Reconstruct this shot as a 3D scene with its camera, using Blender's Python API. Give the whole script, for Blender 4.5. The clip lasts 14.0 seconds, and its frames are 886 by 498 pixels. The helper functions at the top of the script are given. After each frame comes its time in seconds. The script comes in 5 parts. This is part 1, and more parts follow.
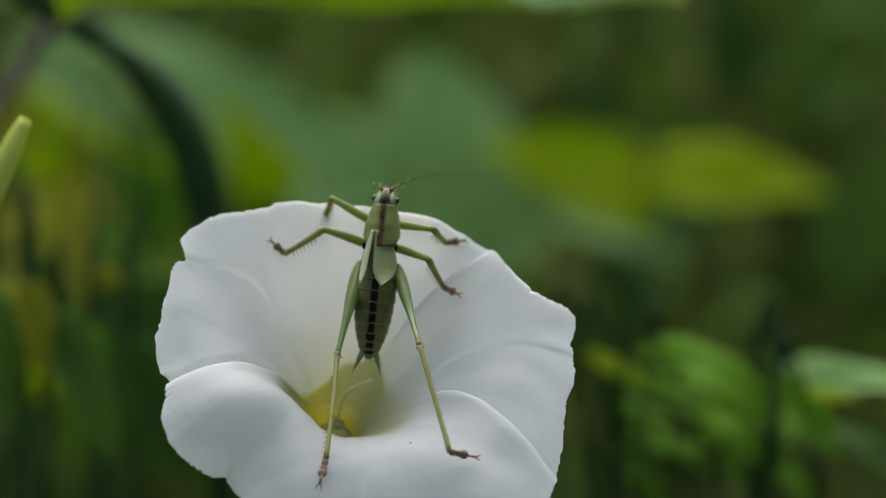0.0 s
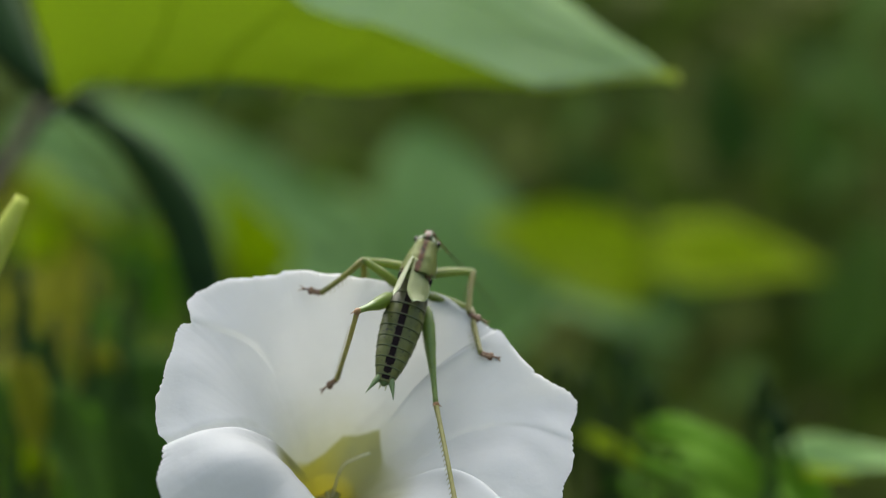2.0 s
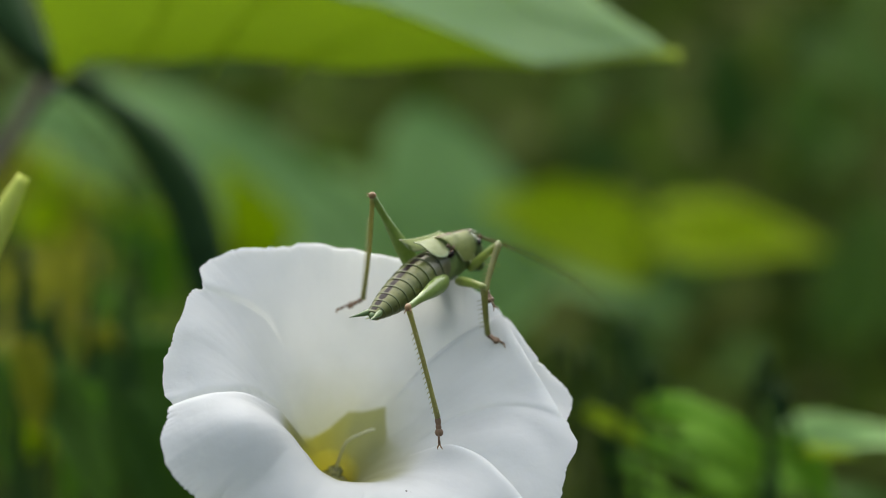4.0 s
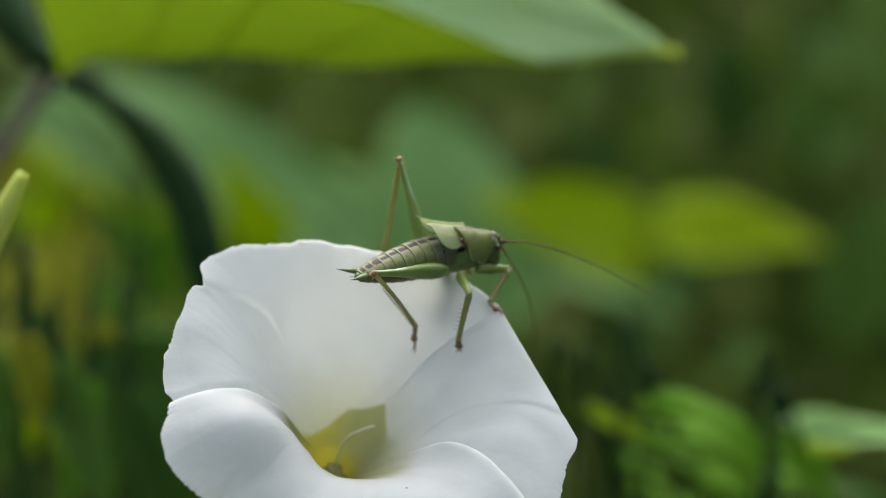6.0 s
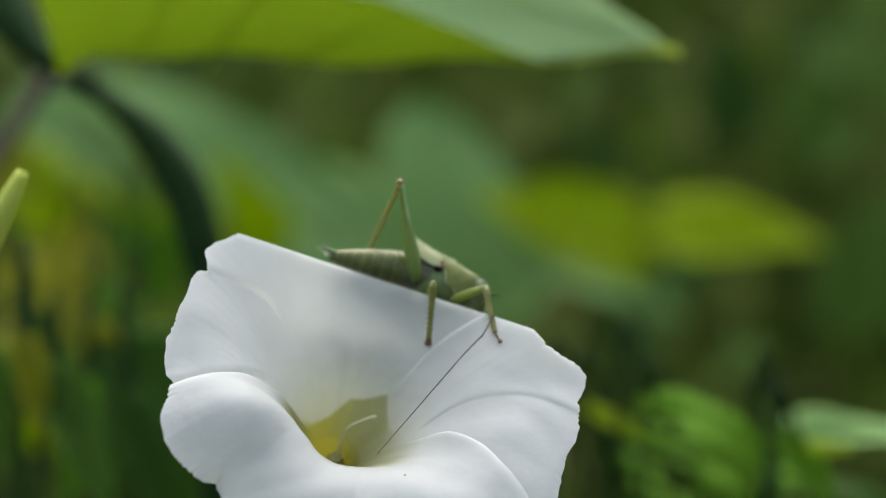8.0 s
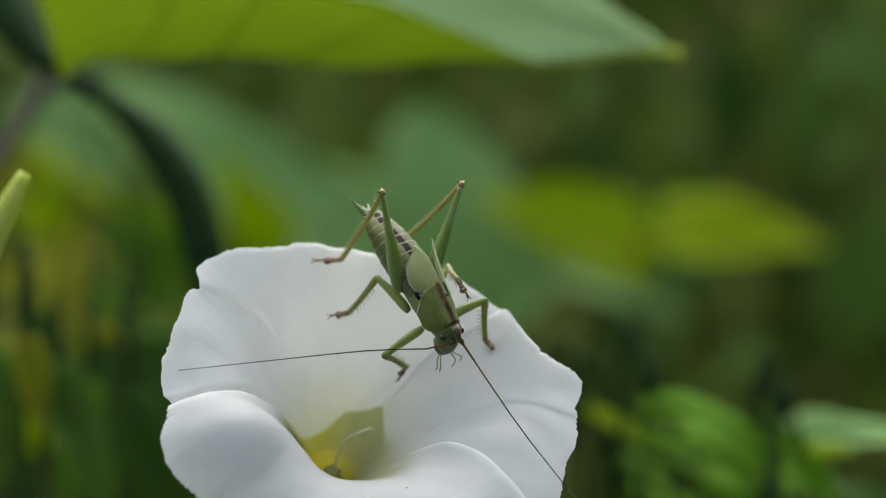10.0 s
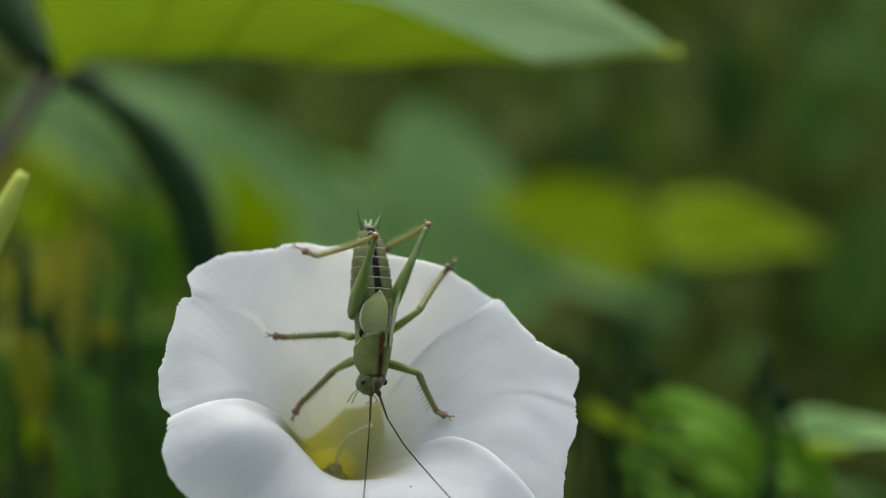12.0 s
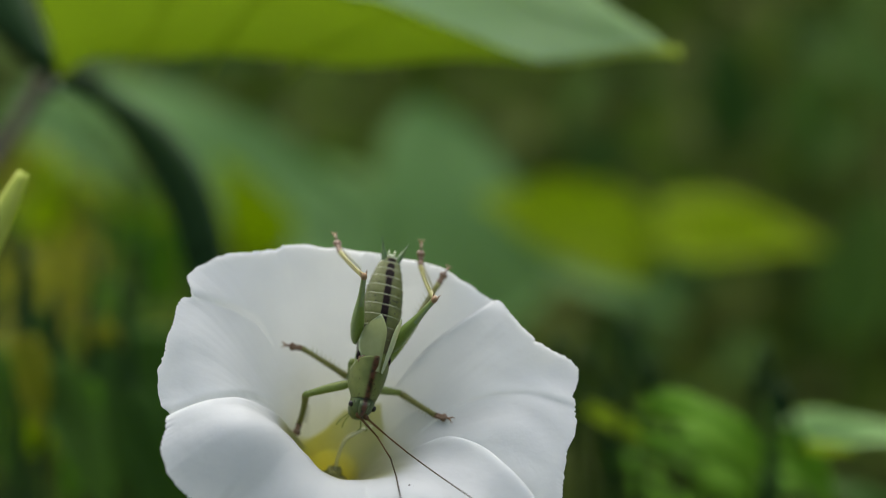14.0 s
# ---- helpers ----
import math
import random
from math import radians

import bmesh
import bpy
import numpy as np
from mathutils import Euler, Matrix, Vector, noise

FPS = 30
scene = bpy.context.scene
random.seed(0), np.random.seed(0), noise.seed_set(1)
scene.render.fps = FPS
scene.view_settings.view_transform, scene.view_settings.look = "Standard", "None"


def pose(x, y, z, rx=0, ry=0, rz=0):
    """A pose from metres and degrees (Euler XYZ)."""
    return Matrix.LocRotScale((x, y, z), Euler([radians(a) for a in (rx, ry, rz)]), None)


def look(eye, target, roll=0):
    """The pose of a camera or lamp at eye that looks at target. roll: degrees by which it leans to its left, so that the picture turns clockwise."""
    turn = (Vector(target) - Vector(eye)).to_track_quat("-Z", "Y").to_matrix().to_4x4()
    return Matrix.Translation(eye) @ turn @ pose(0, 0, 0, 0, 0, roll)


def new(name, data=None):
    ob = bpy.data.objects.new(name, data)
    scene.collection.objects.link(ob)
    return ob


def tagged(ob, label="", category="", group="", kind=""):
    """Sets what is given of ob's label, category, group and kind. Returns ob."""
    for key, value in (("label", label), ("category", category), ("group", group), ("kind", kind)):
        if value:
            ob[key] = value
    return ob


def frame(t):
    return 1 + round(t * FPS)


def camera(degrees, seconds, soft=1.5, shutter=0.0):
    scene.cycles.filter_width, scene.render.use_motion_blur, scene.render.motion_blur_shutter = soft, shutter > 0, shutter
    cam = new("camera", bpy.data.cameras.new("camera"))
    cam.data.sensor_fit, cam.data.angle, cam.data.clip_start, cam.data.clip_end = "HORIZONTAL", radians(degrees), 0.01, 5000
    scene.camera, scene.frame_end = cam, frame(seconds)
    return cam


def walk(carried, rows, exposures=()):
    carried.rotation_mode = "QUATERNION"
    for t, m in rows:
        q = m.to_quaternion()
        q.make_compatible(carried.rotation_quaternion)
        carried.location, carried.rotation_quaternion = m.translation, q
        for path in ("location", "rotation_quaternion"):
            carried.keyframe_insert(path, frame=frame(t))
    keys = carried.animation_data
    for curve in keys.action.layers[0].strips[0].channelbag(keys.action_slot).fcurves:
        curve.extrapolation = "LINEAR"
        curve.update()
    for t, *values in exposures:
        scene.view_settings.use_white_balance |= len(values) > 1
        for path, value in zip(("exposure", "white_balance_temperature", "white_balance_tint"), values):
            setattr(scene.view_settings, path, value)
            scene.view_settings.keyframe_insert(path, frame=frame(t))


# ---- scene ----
# ------------------------------------------------------------ camera
EYE = Vector((0.0, 0.0, 0.80))          # the lens stands 0.8 m over the ground, level
cam = camera(26.0, 14.0, soft=1.0)
cam.data.dof.use_dof = True
cam.data.dof.focus_distance = 0.287
cam.data.dof.aperture_fstop = 7.5
cam.data.dof.aperture_blades = 0


def view(t, yaw, pitch, roll=0.0):
    """A row of the camera's path: it only turns on its stand."""
    return t, pose(EYE.x, EYE.y, EYE.z, 90 + pitch, roll, yaw)


walk(cam, [
    view(0.0, 0.08, -1.60), view(0.25, 0.0, -1.30), view(0.5, -0.12, -0.86), view(0.75, -0.15, -0.33),
    view(1.0, -0.13, 0.17), view(1.25, -0.06, 0.68), view(1.5, 0.0, 0.91), view(1.75, -0.02, 0.90),
    view(2.0, -0.05, 0.74), view(2.5, -0.05, 0.36), view(3.0, -0.03, 0.16), view(4.2, 0.0, 0.10),
    view(5.5, 0.04, 0.06), view(6.0, 0.0, 0.0), view(6.5, 0.0, 0.0), view(7.0, -0.06, 0.0), view(7.5, 0.02, 0.02),
    view(8.0, -0.02, -0.03), view(9.2, 0.0, 0.0), view(10.5, 0.04, 0.02), view(11.0, -0.01, 0.02),
    view(12.0, 0.0, 0.0), view(14.0, 0.0, 0.0)],
    exposures=[(0.0, 0.65), (1.0, 0.70), (2.0, 0.91), (3.0, 0.97), (8.0, 0.94), (10.3, 0.82), (14.0, 0.82)])

# ------------------------------------------------------------ sky and sun: bright overcast day
world = bpy.data.worlds.new("world")
scene.world = world
world.use_nodes = True
wn, wl = world.node_tree.nodes, world.node_tree.links
sky = wn.new("ShaderNodeTexSky")
sky.sky_type, sky.sun_disc = 'NISHITA', False
sky.sun_elevation, sky.sun_rotation = radians(61), radians(-13)
sky.dust_density, sky.air_density, sky.ozone_density = 3.2, 1.0, 1.0
wl.new(sky.outputs[0], wn["Background"].inputs[0])
wn["Background"].inputs[1].default_value = 0.14
sun = new("sun", bpy.data.lights.new("sun", 'SUN'))
sun.data.energy, sun.data.angle, sun.data.color = 4.5, radians(118), (1.0, 0.960, 0.880)
sun.matrix_world = look((-0.16, 0.98, 2.1), (0, 0.28, 0.8))


# ------------------------------------------------------------ materials
def shader(name):
    m = bpy.data.materials.new(name)
    m.use_nodes = True
    nt = m.node_tree
    return m, nt, nt.nodes["Principled BSDF"], nt.nodes["Material Output"]


def ramp(nt, source, stops):
    r = nt.nodes.new("ShaderNodeValToRGB")
    while len(r.color_ramp.elements) < len(stops):
        r.color_ramp.elements.new(0.5)
    for e, (p, c) in zip(r.color_ramp.elements, stops):
        e.position, e.color = p, (*c, 1)
    nt.links.new(source, r.inputs[0])
    return r.outputs[0]


def noise_of(nt, scale, detail=3.0, stretch=(1, 1, 1), rough=0.55):
    tc = nt.nodes.new("ShaderNodeTexCoord")
    mp = nt.nodes.new("ShaderNodeMapping")
    mp.inputs["Scale"].default_value = stretch
    n = nt.nodes.new("ShaderNodeTexNoise")
    n.inputs["Scale"].default_value, n.inputs["Detail"].default_value, n.inputs["Roughness"].default_value = scale, detail, rough
    nt.links.new(tc.outputs["Object"], mp.inputs[0])
    nt.links.new(mp.outputs[0], n.inputs["Vector"])
    return n.outputs["Fac"]


def mixed(nt, fac, a, b, how='MIX'):
    m = nt.nodes.new("ShaderNodeMix")
    m.data_type, m.blend_type = 'RGBA', how
    for sock, v in ((m.inputs["Factor"], fac), (m.inputs["A"], a), (m.inputs["B"], b)):
        if isinstance(v, (int, float)):
            sock.default_value = v
        elif isinstance(v, tuple):
            sock.default_value = (*v, 1)
        else:
            nt.links.new(v, sock)
    return m.outputs["Result"]


def bump(nt, bsdf, height, strength, distance=0.0002):
    b = nt.nodes.new("ShaderNodeBump")
    b.inputs["Strength"].default_value, b.inputs["Distance"].default_value = strength, distance
    nt.links.new(height, b.inputs["Height"])
    nt.links.new(b.outputs[0], bsdf.inputs["Normal"])


def see_through(nt, bsdf, out, colour, share):
    """Thin tissue: part of the light goes through it, tinted."""
    tr = nt.nodes.new("ShaderNodeBsdfTranslucent")
    if isinstance(colour, tuple):
        tr.inputs[0].default_value = (*colour, 1)
    else:
        nt.links.new(colour, tr.inputs[0])
    mx = nt.nodes.new("ShaderNodeMixShader")
    mx.inputs[0].default_value = share
    nt.links.new(bsdf.outputs[0], mx.inputs[1])
    nt.links.new(tr.outputs[0], mx.inputs[2])
    nt.links.new(mx.outputs[0], out.inputs[0])


def leaf_material(name, dark, light, through_colour, share=0.35, rough=0.5, scale=60.0):
    m, nt, b, out = shader(name)
    f = noise_of(nt, scale, 4)
    oi = nt.nodes.new("ShaderNodeObjectInfo")
    c = ramp(nt, f, [(0.3, dark), (0.7, light)])
    c = mixed(nt, 0.25, c, ramp(nt, oi.outputs["Random"], [(0, dark), (1, light)]))
    nt.links.new(c, b.inputs["Base Color"])
    b.inputs["Roughness"].default_value = rough
    b.inputs["Specular IOR Level"].default_value = 0.04
    bump(nt, b, noise_of(nt, scale * 9, 3), 0.3)
    see_through(nt, b, out, through_colour, share)
    return m


def stem_material(name, dark, light, rough=0.55):
    m, nt, b, out = shader(name)
    nt.links.new(ramp(nt, noise_of(nt, 220, 4, (1, 1, 0.2)), [(0.3, dark), (0.7, light)]), b.inputs["Base Color"])
    b.inputs["Roughness"].default_value = rough
    bump(nt, b, noise_of(nt, 900, 3), 0.3)
    return m


LEAF_GREY = leaf_material("leaf_grey_green", (0.128, 0.235, 0.076), (0.185, 0.310, 0.108), (0.18, 0.36, 0.05), 0.30)
# yellow-greens: light shining through is partly put into the base colour
LEAF_UNDER = leaf_material("leaf_yellow_green", (0.215, 0.315, 0.045), (0.315, 0.395, 0.070), (0.375, 0.47, 0.050), 0.62, scale=28)
LEAF_LIME = leaf_material("leaf_lime_green", (0.170, 0.250, 0.003), (0.250, 0.330, 0.006), (0.46, 0.60, 0.004), 0.60)
# pale top, the sky's sheen on the leaf put into its colour
LEAF_PALE = leaf_material("leaf_pale_top", (0.21, 0.33, 0.17), (0.30, 0.42, 0.23), (0.50, 0.66, 0.16), 0.40)
LEAF_MID = leaf_material("leaf_mid_green", (0.070, 0.18, 0.014), (0.13, 0.27, 0.026), (0.18, 0.42, 0.02), 0.40)
# darker greens, the undergrowth's shade put into the leaf colour
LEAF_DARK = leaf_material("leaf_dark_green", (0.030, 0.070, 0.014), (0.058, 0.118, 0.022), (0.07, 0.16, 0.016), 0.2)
LEAF_SHADE_TINT = leaf_material("leaf_shade_tint", (0.056, 0.108, 0.020), (0.105, 0.180, 0.034), (0.11, 0.25, 0.025), 0.3)
LEAF_BLADE = leaf_material("leaf_blade_green", (0.065, 0.165, 0.010), (0.125, 0.26, 0.020), (0.19, 0.42, 0.02), 0.35)
# dark copy of the stem green, with deep shade put into its colour
STEM_SHADE_TINT = leaf_material("stem_shade_tint", (0.014, 0.036, 0.012), (0.028, 0.060, 0.020), (0.03, 0.06, 0.012), 0.1)
LEAF_OLIVE = leaf_material("leaf_olive", (0.19, 0.205, 0.016), (0.34, 0.32, 0.035), (0.44, 0.43, 0.03), 0.40)
STEM_GREEN = stem_material("stem_green", (0.05, 0.11, 0.02), (0.10, 0.18, 0.04))
STEM_BROWN = stem_material("stem_brown", (0.09, 0.07, 0.045), (0.16, 0.12, 0.08))
BUD_GREEN = leaf_material("bud_green", (0.36, 0.42, 0.07), (0.52, 0.56, 0.14), (0.50, 0.58, 0.08), 0.3, 0.5, 300)
HEDGE = leaf_material("hedge_leaves", (0.041, 0.056, 0.012), (0.092, 0.109, 0.023), (0.07, 0.13, 0.016), 0.35, 0.7, 5)
TWIG = stem_material("twig", (0.05, 0.04, 0.03), (0.09, 0.07, 0.05))
SOIL = stem_material("soil", (0.035, 0.028, 0.018), (0.07, 0.055, 0.035), 0.95)


def petal_material():
    m, nt, b, out = shader("white_petal")
    tc = nt.nodes.new("ShaderNodeTexCoord")
    sep = nt.nodes.new("ShaderNodeSeparateXYZ")
    nt.links.new(tc.outputs["Object"], sep.inputs[0])
    X, Y, Z = sep.outputs

    def calc(how, a, c, d=None):
        n = nt.nodes.new("ShaderNodeMath")
        n.operation = how
        for k, v in enumerate((a, c, d)):
            if isinstance(v, (int, float)):
                n.inputs[k].default_value = v
            elif v is not None:
                nt.links.new(v, n.inputs[k])
        return n.outputs[0]

    def line(nx, ny, c):
        """Millimetres beyond a line across the mouth of the tube."""
        return calc('MULTIPLY_ADD', X, nx * 1000, calc('MULTIPLY_ADD', Y, ny * 1000, -c))

    def spread(value, low, high):
        r = nt.nodes.new("ShaderNodeMapRange")
        r.interpolation_type = 'SMOOTHSTEP'
        for name, v in (("From Min", low), ("From Max", high)):
            if isinstance(v, (int, float)):
                r.inputs[name].default_value = v
            else:
                nt.links.new(v, r.inputs[name])
        nt.links.new(value, r.inputs["Value"])
        return r.outputs[0]
    wob = calc('MULTIPLY_ADD', noise_of(nt, 420, 3), 1.2, -0.6)
    # the white limb turns cream towards the tube
    lift = calc('MULTIPLY_ADD', noise_of(nt, 260, 2), 0.0035, -0.00175)
    mr = spread(calc('ADD', Z, lift), -0.024, -0.006)
    white = ramp(nt, mr, [(0.0, (0.67, 0.675, 0.54)), (0.30, (0.725, 0.735, 0.68)), (0.62, (0.765, 0.78, 0.77)), (1.0, (0.79, 0.805, 0.805))])
    # the tube is olive, more yellow on one flank; its edge is three lines placed to fit the camera's view, soft on the
    # lower flank
    beyond = calc('MAXIMUM', calc('MAXIMUM', line(0, 1, 8.75), line(-0.628, 0.778, 7.5)), line(0.974, 0.224, 6.25))
    soft = calc('MULTIPLY_ADD', spread(Y, 0.0050, -0.0025), 4.2, 0.28)
    edge = spread(calc('MULTIPLY_ADD', wob, 0.5, beyond), calc('MULTIPLY', soft, -1.0), soft)
    olive = mixed(nt, spread(X, 0.001, -0.006), (0.50, 0.51, 0.28), (0.55, 0.53, 0.16))
    olive = mixed(nt, spread(Z, -0.022, -0.030), olive, (0.50, 0.47, 0.12))
    deep = spread(Z, -0.0115, -0.0165)
    # the lower lobes stay white right up to the lip
    tube_share = calc('MULTIPLY', calc('SUBTRACT', 1.0, edge), deep)
    tint = mixed(nt, tube_share, white, olive)
    f = noise_of(nt, 130, 5)
    c = mixed(nt, 0.5, tint, ramp(nt, f, [(0.25, (0.88, 0.89, 0.90)), (0.75, (1, 1, 1))]), 'MULTIPLY')
    nt.links.new(c, b.inputs["Base Color"])
    b.inputs["Roughness"].default_value = 0.62
    b.inputs["Specular IOR Level"].default_value = 0.25
    b.inputs["Sheen Weight"].default_value = 0.12
    wrinkle = mixed(nt, 0.35, noise_of(nt, 150, 4, rough=0.45), noise_of(nt, 700, 4))
    bump(nt, b, wrinkle, 0.42, 0.0009)
    see_through(nt, b, out, mixed(nt, 1.0, c, (1.0, 1.0, 0.97), 'MULTIPLY'), 0.66)
    return m


PETAL = petal_material()
STAMEN = leaf_material("stamen_cream", (0.36, 0.35, 0.13), (0.46, 0.44, 0.20), (0.5, 0.46, 0.16), 0.3, 0.5, 600)
PISTIL = leaf_material("pistil_white", (0.62, 0.62, 0.42), (0.74, 0.74, 0.54), (0.8, 0.8, 0.56), 0.4, 0.5, 600)


# ------------------------------------------------------------ tools for meshes
def part(name, bm, material, parent=None, label="", smooth=True):
    me = bpy.data.meshes.new(name)
    bm.to_mesh(me)
    bm.free()
    for mat in (material if isinstance(material, (list, tuple)) else [material]):
        me.materials.append(mat)
    if smooth:
        me.polygons.foreach_set("use_smooth", [True] * len(me.polygons))
    ob = new(name, me)
    ob.parent = parent
    return tagged(ob, label)


def group_at(name, m, label, category, group="", kind=""):
    e = new(name)
    e.empty_display_size = 0.005
    e.matrix_basis = m
    return tagged(e, label, category, group, kind)


def loft(bm, rings, closed=True):
    """Skins rings of points, each a list of equal length; ends are capped."""
    vs = [[bm.verts.new(p) for p in r] for r in rings]
    n = len(rings[0])
    for a, b in zip(vs, vs[1:]):
        for i in range(n if closed else n - 1):
            j = (i + 1) % n
            bm.faces.new((a[i], a[j], b[j], b[i]))
    if closed:
        bm.faces.new(vs[0][::-1])
        bm.faces.new(vs[-1])
    return vs


def tube(bm, path, radii, n=8):
    """A round, tapered rod along a path."""
    rings = []
    side = None
    pts = [Vector(p) for p in path]
    for i, p in enumerate(pts):
        d = (pts[min(i + 1, len(pts) - 1)] - pts[max(i - 1, 0)]).normalized()
        if side is None:
            side = d.orthogonal().normalized()
        side = (side - d * side.dot(d)).normalized()
        up = d.cross(side)
        r = radii[i] if isinstance(radii, (list, tuple)) else radii
        rings.append([p + (side * math.cos(k * math.tau / n) + up * math.sin(k * math.tau / n)) * r for k in range(n)])
    loft(bm, rings)


def smooth_path(points, steps=6):
    """Catmull-Rom through a few points."""
    ps = [Vector(p) for p in points]
    ps = [ps[0] * 2 - ps[1]] + ps + [ps[-1] * 2 - ps[-2]]
    out = []
    for i in range(1, len(ps) - 2):
        a, b, c, d = ps[i - 1:i + 3]
        for k in range(steps):
            t = k / steps
            out.append(0.5 * (2 * b + (c - a) * t + (2 * a - 5 * b + 4 * c - d) * t * t + (3 * b - a - 3 * c + d) * t ** 3))
    return out + [ps[-2]]


# ------------------------------------------------------------ the flower
# rim of the corolla: bearing round the axis (degrees), radius (mm)
RIM = [(1, 33.0), (3, 32.5), (7, 34.0), (11, 34.3), (13.5, 33.2), (17, 30.1), (20, 28.6), (26, 27.4), (32, 27.0), (37, 27.2), (45, 27.5), (58, 26.2), (68, 25.1),
       (75, 24.4), (82, 24.4), (98, 25.1), (107, 26.1), (118, 28.1), (121, 27.7), (129, 29.0), (137, 31.5), (144, 32.4), (148.5, 31.9), (153, 29.6), (155, 30.6),
       (165, 29.7), (174, 29.3), (179, 29.9), (186, 29.7), (190, 29.1), (192, 27.9), (200, 29.3), (207, 31.2), (213, 31.9), (219, 30.8), (226, 29.3), (228, 27.5),
       (234, 28.3), (254, 28.7), (282, 30.8), (304, 34.1), (320, 37.4), (330, 34.9), (340, 33.4), (347, 32.8), (355, 33.4)]
# seams where one lobe lies over its neighbour: places (along the petal, bearing), step (mm), the raised side, how wide the raised edge rounds off, groove beside it (mm)
SEAMS = [([(0.20, 126), (0.24, 143), (0.37, 166), (0.59, 186), (0.76, 192), (0.89, 194.5), (1.0, 196)], 2.7, 1, 0.34, 0.55),
         ([(0.44, 156), (0.56, 167), (0.74, 185), (0.91, 190.5), (1.0, 192)], 0.85, -1, 0.11, 0.0),
         ([(0.42, 352), (0.44, 351), (0.58, 347), (0.71, 341), (0.84, 333), (0.93, 330), (1.0, 326)], 2.8, -1, 0.34, 0.8),
         ([(0.40, 359), (0.51, 9), (0.61, 13), (0.72, 10), (0.82, 7), (0.94, 2), (1.0, 359)], 0.34, 1, 0.25, 0.12),
         ([(0.45, 54), (0.66, 52), (0.77, 48), (0.88, 44), (1.0, 40)], 0.75, -1, 0.26, 0.24),
         ([(0.62, 136), (0.735, 137), (0.81, 141.5), (0.855, 146), (0.915, 150), (1.0, 153.5)], 0.55, -1, 0.12, 0.20),
         ([(0.55, 232), (0.64, 229), (0.73, 232), (0.83, 233), (1.0, 228)], 0.10, -1, 0.22, 0.02),
         ([(0.56, 283), (0.74, 277), (0.85, 274), (1.0, 271)], 0.25, 1, 0.20, 0.05)]


# puffed places of the lobes: bearing, spread (degrees), place along the petal, spread, swelling (mm)
LOBES = [(212, 17, 0.70, 0.26, 2.3), (172, 20, 0.74, 0.22, 1.0), (128, 22, 0.80, 0.20, 0.9), (20, 12, 0.76, 0.22, 0.9), (350, 12, 0.72, 0.22, 0.8), (295, 24, 0.62, 0.25, 1.4), (62, 16, 0.85, 0.15, 0.5)]


def seam_steps(th, s):
    """The relief of the overlapping lobes, in mm, for bearings th (radians) and places s along the petal."""
    h = np.zeros_like(th)
    for line, step, side, spread, groove in SEAMS:
        at = np.array([p[0] for p in line])
        bearing = np.unwrap(np.radians([p[1] for p in line]))
        centre = sum(np.interp(s + o, at, bearing) for o in (-0.05, -0.025, 0.0, 0.025, 0.05)) / 5
        d = ((th - centre + np.pi) % (2 * np.pi) - np.pi) * side
        fade = np.clip((s - at[0]) / (0.32 * (1 - at[0])), 0, 1)
        fade = fade * fade * (3 - 2 * fade)
        high = step * np.exp(-np.abs(d) / spread) * (1 - 0.35 * np.exp(-np.abs(d) / 0.03))
        low = -0.45 * step * np.exp(-np.abs(d) / 0.16) - groove * np.exp(-np.abs(d) / 0.016)
        over = 1 / (1 + np.exp(-np.clip(d / 0.007, -30, 30)))
        h += fade * (over * high + (1 - over) * low)
    return h


